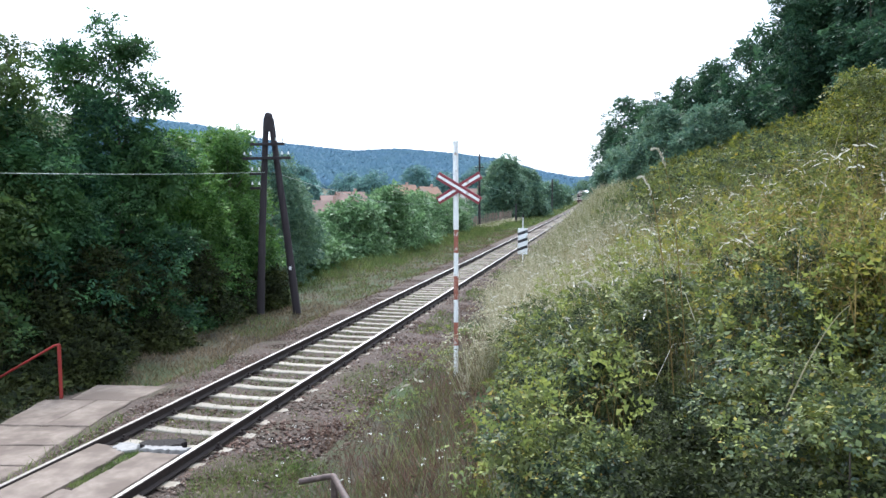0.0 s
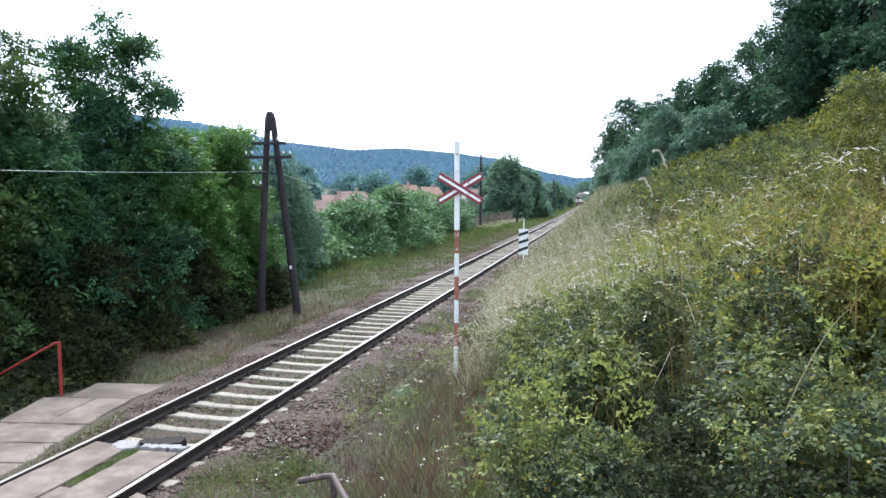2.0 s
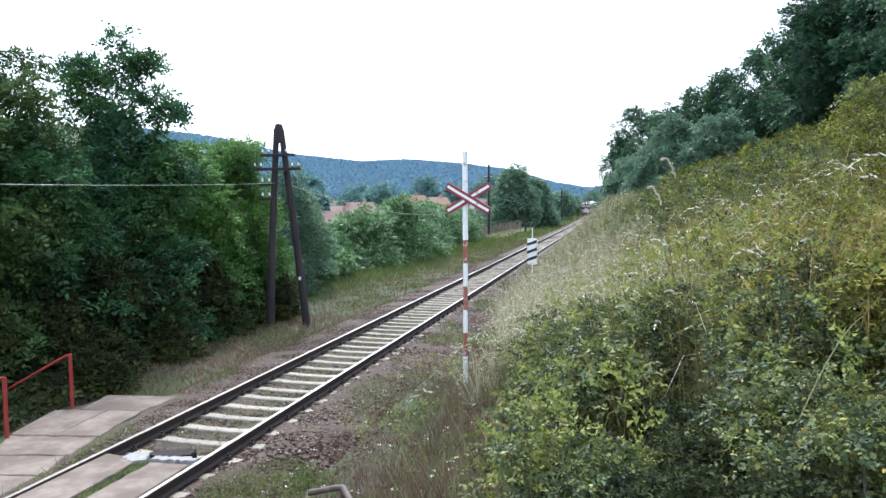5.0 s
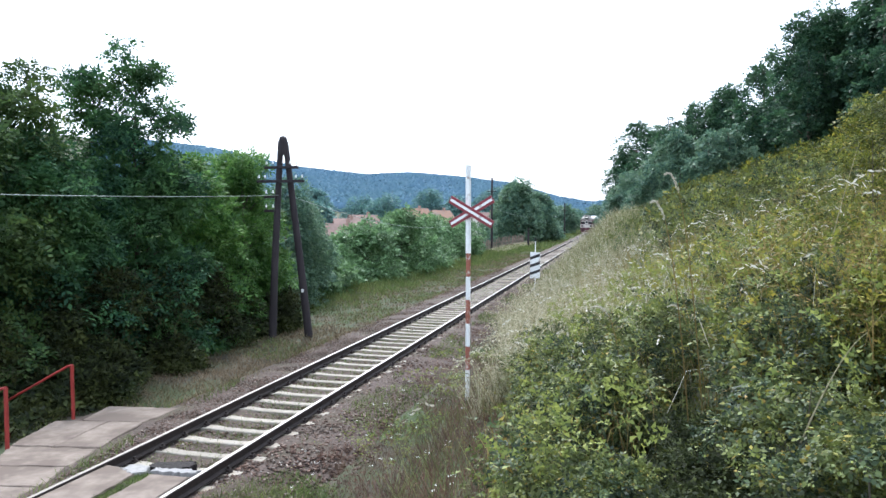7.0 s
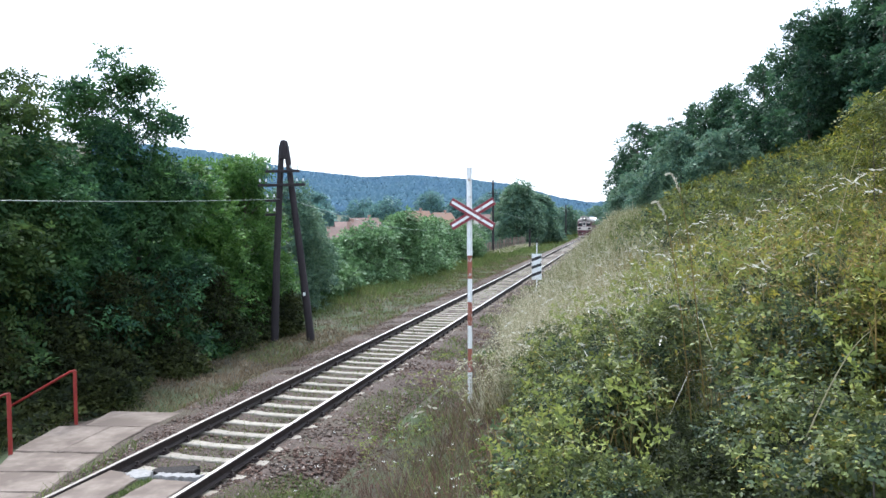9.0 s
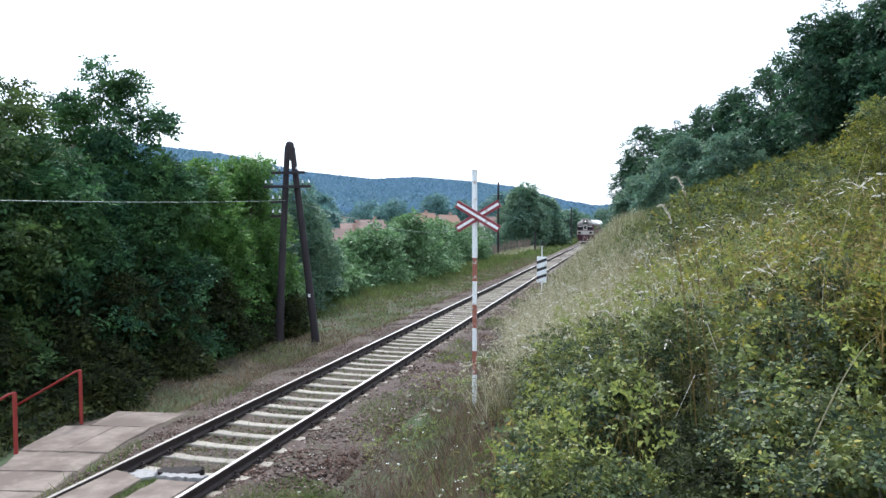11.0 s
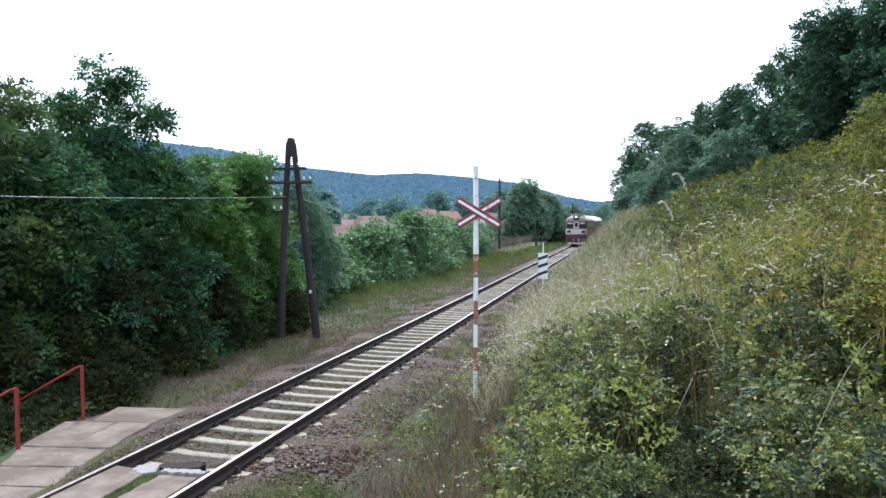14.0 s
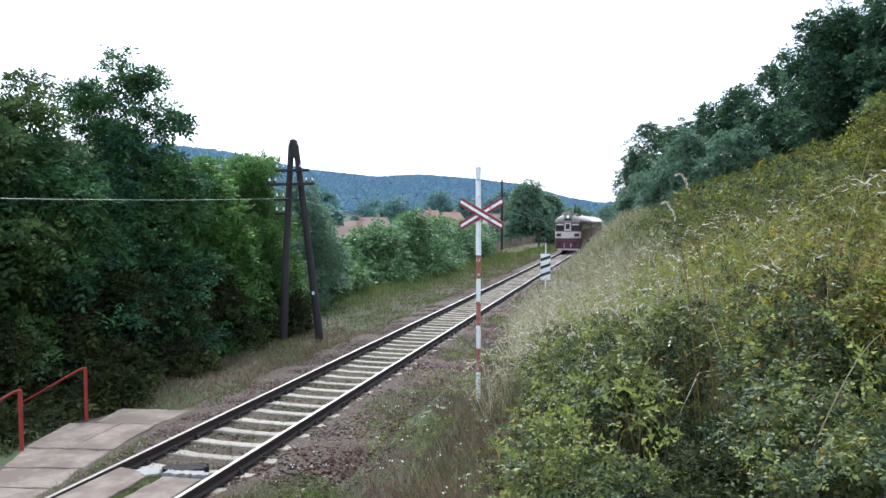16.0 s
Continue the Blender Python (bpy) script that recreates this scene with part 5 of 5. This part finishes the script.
grass("tall_bank_grass", rng, xf, yf, rng.uniform(0.5, 1.05, len(xf)), rng.uniform(0.15, 0.6, len(xf)), 0.006 + 0.00035 * yf, M_BANK, "tall olive green grass on the cutting's edge", (0.3, 0.15, 0.02))
grass("tall_pale_grass", rng, x, y, rng.uniform(0.55, 1.2, len(x)), rng.uniform(0.15, 0.6, len(x)), 0.006 + 0.00035 * y, M_GRASS_PALE, "tall pale seeding grass along the edge of the bank", (0.6, 0.17, 0.024))
# bank grass, green and tawny
x, y = plan(rng, 60000, 3.2, 27, 6, 100, 1.4)
k = x < 10 + 0.45 * y
x, y = x[k], y[k]
grass("bank_grass", rng, x, y, rng.uniform(0.35, 0.85, len(x)), rng.uniform(0.2, 0.7, len(x)), 0.006 + 0.0005 * y, M_BANK, "tall green and tawny grass covering the bank", (0.12, 0.13, 0.015))
x, y = plan(rng, 520, 4.9, 13, 6.6, 20, 1.1)
grass("seeding_stems", rng, x, y, rng.uniform(1.1, 1.75, len(x)), rng.uniform(0.3, 0.9, len(x)), rng.uniform(0.004, 0.008, len(x)), M_SEED, "arching pale grass stems with seed heads", (0.95, 0.27, 0.021))
x, y = plan(rng, 8000, 4.8, 15, 6, 26, 1.2)
k = ~hollow(x, y) | (rng.uniform(0, 1, len(x)) < 0.25)
x, y = x[k], y[k]
grass("golden_stalks", rng, x, y, rng.uniform(0.5, 1.25, len(x)), rng.uniform(0.1, 0.6, len(x)), rng.uniform(0.006, 0.012, len(x)), M_STALK, "golden brown dry stalks among the scrub", (0.2, 0.12, 0.014))

x, y = rng.uniform(7.5, 10.8, 3400), rng.uniform(6.2, 11.5, 3400)
k = (patchy(x, y, 2.4, 0.6) > 0.3) & (x > 7.2 + 0.12 * (y - 6))
x, y = x[k], y[k]
grass("tall_tawny_stems", rng, x, y, rng.uniform(0.7, 1.6, len(x)), rng.uniform(0.1, 0.6, len(x)), rng.uniform(0.006, 0.012, len(x)), M_STALK, "tall tawny stems standing among the yellowing briars", (0.4, 0.16, 0.018))


def scrub(name, rng, n, x0, x1, y0, y1, power, hmax, per, L, mat, label, cond, bulk=1.0):
    """Clumps of leafy shoots whose tops rise and fall over the slope."""
    x, y = plan(rng, n, x0, x1, y0, y1, power)
    k = cond(x, y) & ~hollow(x, y)
    x, y = x[k], y[k]
    h = hmax * (0.25 + 0.75 * np.clip(patchy(x, y, 1.6, 1.7), 0, 1)) * rng.uniform(0.25, 1, len(x)) ** 0.6 * (1 - 0.55 * smooth(12, 22, y))
    R = bulk * rng.uniform(0.10, 0.24, len(x)) * (0.85 + 0.02 * y)
    C = np.stack([x, y, land(x, y) + h], 1)
    k = np.repeat(np.arange(len(x)), per)
    d = unit(rng.normal(0, 1, (len(k), 3)) + np.array([0, 0, 0.35]))
    P = C[k] + d * (R[k] * rng.uniform(0.5, 1.25, len(k)))[:, None]
    A = unit(d + rng.normal(0, 0.6, d.shape))
    size = (L + 0.0065 * y[k]) * rng.uniform(0.6, 1.4, len(k))
    ob = new(name, mesh_of(name, *sprays(P, A, size, 2, 0.55, 0.2, rng, 0.46, d * 0.6 + np.array([0, 0, 0.6]), True), mat))
    return tagged(ob, label, "undergrowth", kind="stuff")


scrub("green_scrub", rng, 1700, 3.9, 16, 5, 42, 1.5, 1.1, 30, 0.075, M_LEAF_ROSE, "leafy green scrub spreading over the bank", lambda x, y: (x > 5.25 - 0.08 * y) & (patchy(x, y, 1.1, 0.9) > 0.3) & ~((y > 12) & (x + 0.9 * np.sin(2.1 * y) + 0.5 * np.sin(5 * x + y) < 6.3 + 0.02 * y)))
scrub("low_herbs", rng, 300, 1.3, 3.2, 8.6, 19, 1.2, 0.14, 16, -0.03, M_SHOOT, "low green herbs spreading over the ballast edge", lambda x, y: patchy(x, y, 1.9, 0.3) > 0.45, 0.55)
scrub("yellow_scrub", rng, 1700, 6.5, 24, 6, 60, 1.4, 1.3, 40, 0.085, M_LEAF_GOLD, "yellowing scrub high on the bank", lambda x, y: (x > 6.8 + 0.05 * y) & (x < 11 + 0.4 * y) & (patchy(x, y, 1.3, 0.5) > 0.25 + 0.5 * smooth(13, 20, y)), 1.35)



def shoots(name, rng, n, x0, x1, y0, y1, mat, label, lift):
    """Arching leafy shoots that stand out of the scrub."""
    x, y = plan(rng, n, x0, x1, y0, y1, 1.2)
    k = (x > 5.3 - 0.05 * y) & (x < 10 + 0.3 * y) & (patchy(x, y, 1.5, 2.2) > 0.3) & ~hollow(x, y) & (y + 0.4 * x < 22)
    x, y = x[k], y[k]
    P = np.stack([x, y, land(x, y) + lift * rng.uniform(0.5, 1.1, len(x))], 1)
    A = unit(rng.normal(0, 0.5, P.shape) + np.array([-0.15, -0.2, 0.75]))
    L = rng.uniform(0.25, 0.6, len(x))
    ob = new(name, mesh_of(name, *sprays(P, A, L, 7, 0.6, 0.35, rng, 0.11, np.array([-0.3, -0.6, 0.5]), True, 0.6), mat))
    return tagged(ob, label, "undergrowth", kind="stuff")


shoots("green_shoots", rng, 1500, 4.6, 9.5, 5, 18, M_SHOOT, "fresh yellow-green leafy shoots above the briars", 0.85)
shoots("golden_shoots", rng, 2600, 6.6, 17, 6, 28, M_SHOOT_GOLD, "yellowing leafy shoots high on the bank", 0.95)


# single arching stems that stand clear of the scrub
def plume(root, knee, tip, r, label, husks=170, head=0.3):
    """A stem bent over at the top, its last stretch hung with pale husks."""
    a, b, c = (Vector(p) for p in (root, knee, tip))
    t = empty("plume_grass", *root, 0, label, "grass", "arching grass plumes")
    pts = [(a.lerp(b, k / 16)).lerp(b.lerp(c, k / 16), k / 16) - a for k in range(17)]
    bar("stem", pts, r, M_STALK if husks else M_GRASS_PALE, t, r * 0.4, 6)
    if husks:
        rng = np.random.default_rng(int(abs(root[0]) * 100))
        P = np.array([tuple(p) for p in pts])
        f = (1 - head + head * rng.uniform(0, 1, husks)) * 16
        base = np.stack([np.interp(f, np.arange(17), P[:, j]) for j in range(3)], 1)
        way = unit(np.stack([np.interp(f, np.arange(17), np.gradient(P[:, j])) for j in range(3)], 1))
        d = unit(way + rng.normal(0, 0.22, way.shape) - np.array([0, 0, 0.3]))
        ll = rng.uniform(0.018, 0.036, husks)[:, None]
        w = unit(np.cross(d, rng.normal(0, 1, d.shape))) * ll * 0.16
        V = np.stack([base, base + d * ll * 0.5 + w, base + d * ll, base + d * ll * 0.5 - w], 1).reshape(-1, 3)
        leaf_part("seed_head", (V, np.arange(len(V)).reshape(-1, 4)), M_SEED, t)
    return t


PLUMES = [((6.73, 6.13, 1.25), (6.54, 6.15, 3.84), (6.38, 6.17, 3.72)),
          ((6.6, 5.92, 1.22), (6.42, 5.97, 3.6), (6.26, 5.99, 3.48)),
          ((6.11, 7.36, 0.92), (6.05, 7.46, 2.53), (5.76, 7.45, 2.43)),
          ((6.86, 7.32, 1.35), (6.7, 7.43, 2.61), (6.51, 7.43, 2.46))]
STALKS = [((7.11, 4.75, 1.93), (7.32, 4.74, 2.54), (7.46, 4.72, 2.65)),
          ((6.41, 8.39, 1.7), (6.6, 8.44, 2.53), (6.67, 8.45, 2.76)),
          ((8.35, 8.67, 3.18), (8.51, 8.6, 3.99), (8.56, 8.57, 4.2)),
          ((7.34, 7.29, 1.9), (7.39, 7.33, 2.6), (7.34, 7.35, 2.74))]
PLUME = "tall arching grass stem with a pale drooping seed head"
for root, knee, tip in PLUMES:
    plume(root, knee, tip, 0.006, PLUME)
for root, knee, tip in STALKS:
    plume(root, knee, tip, 0.0055, "thick dry leaning stalk bleached pale", 0)

# white yarrow heads
x, y = plan(rng, 130, 1.5, 4.6, 6.5, 24, 1.1)
h = rng.uniform(0.2, 0.5, len(x))
P = np.repeat(np.stack([x, y, land(x, y) + h], 1), 5, 0) + rng.normal(0, 0.018, (len(x) * 5, 3)) * np.array([1, 1, 0.3])
A = unit(rng.normal(0, 1, P.shape) * np.array([1, 1, 0.25]))
yar = new("yarrow_blossom", mesh_of("yarrow_blossom", *sprays(P, A, np.full(len(P), 0.013), 1, 0.9, 0.0, rng, 0.9), M_FLOWER))
tagged(yar, "small white yarrow flower heads among the weeds", "wildflowers", kind="stuff")


# ---------------------------------------------------------------- what moves
def motions():
    start, speed = 236.0, 9.87

    def along(t, back):
        y = start - speed * t + back
        return pose(0, y, float(rise(y + 12)), math.degrees(math.atan(float(rise(y + 17) - rise(y + 7)) / 10)), 0, 0)

    times = [0, 2, 4, 6, 8, 10, 12, 14, 16]
    walk(RAILCAR, [(t, along(t, 0)) for t in times])
    for i, c in enumerate(CARS):
        walk(c, [(t, along(t, 25.4 + 24.9 * i)) for t in times])
    sway = [(0, 0), (1.5, 0.5), (3, 0.8), (4.5, 0.4), (6.5, 0.5), (7.5, -3), (8, -4.8), (8.5, -6.8), (9, -5.6), (9.5, -6.5), (10.4, -11), (11.3, -15.5), (12, -15.3), (13, -15.2), (13.5, -15.8), (14, -17.3), (14.5, -17.5), (15, -14.5), (15.5, -11.5), (16, -7.5)]
    for top, lean in zip(TREETOPS, (1.0, 1.1)):
        z = top.location.z
        walk(top, [(t, pose(0, 0, z, 0.15 * a * lean, a * lean, 0)) for t, a in sway])


motions()
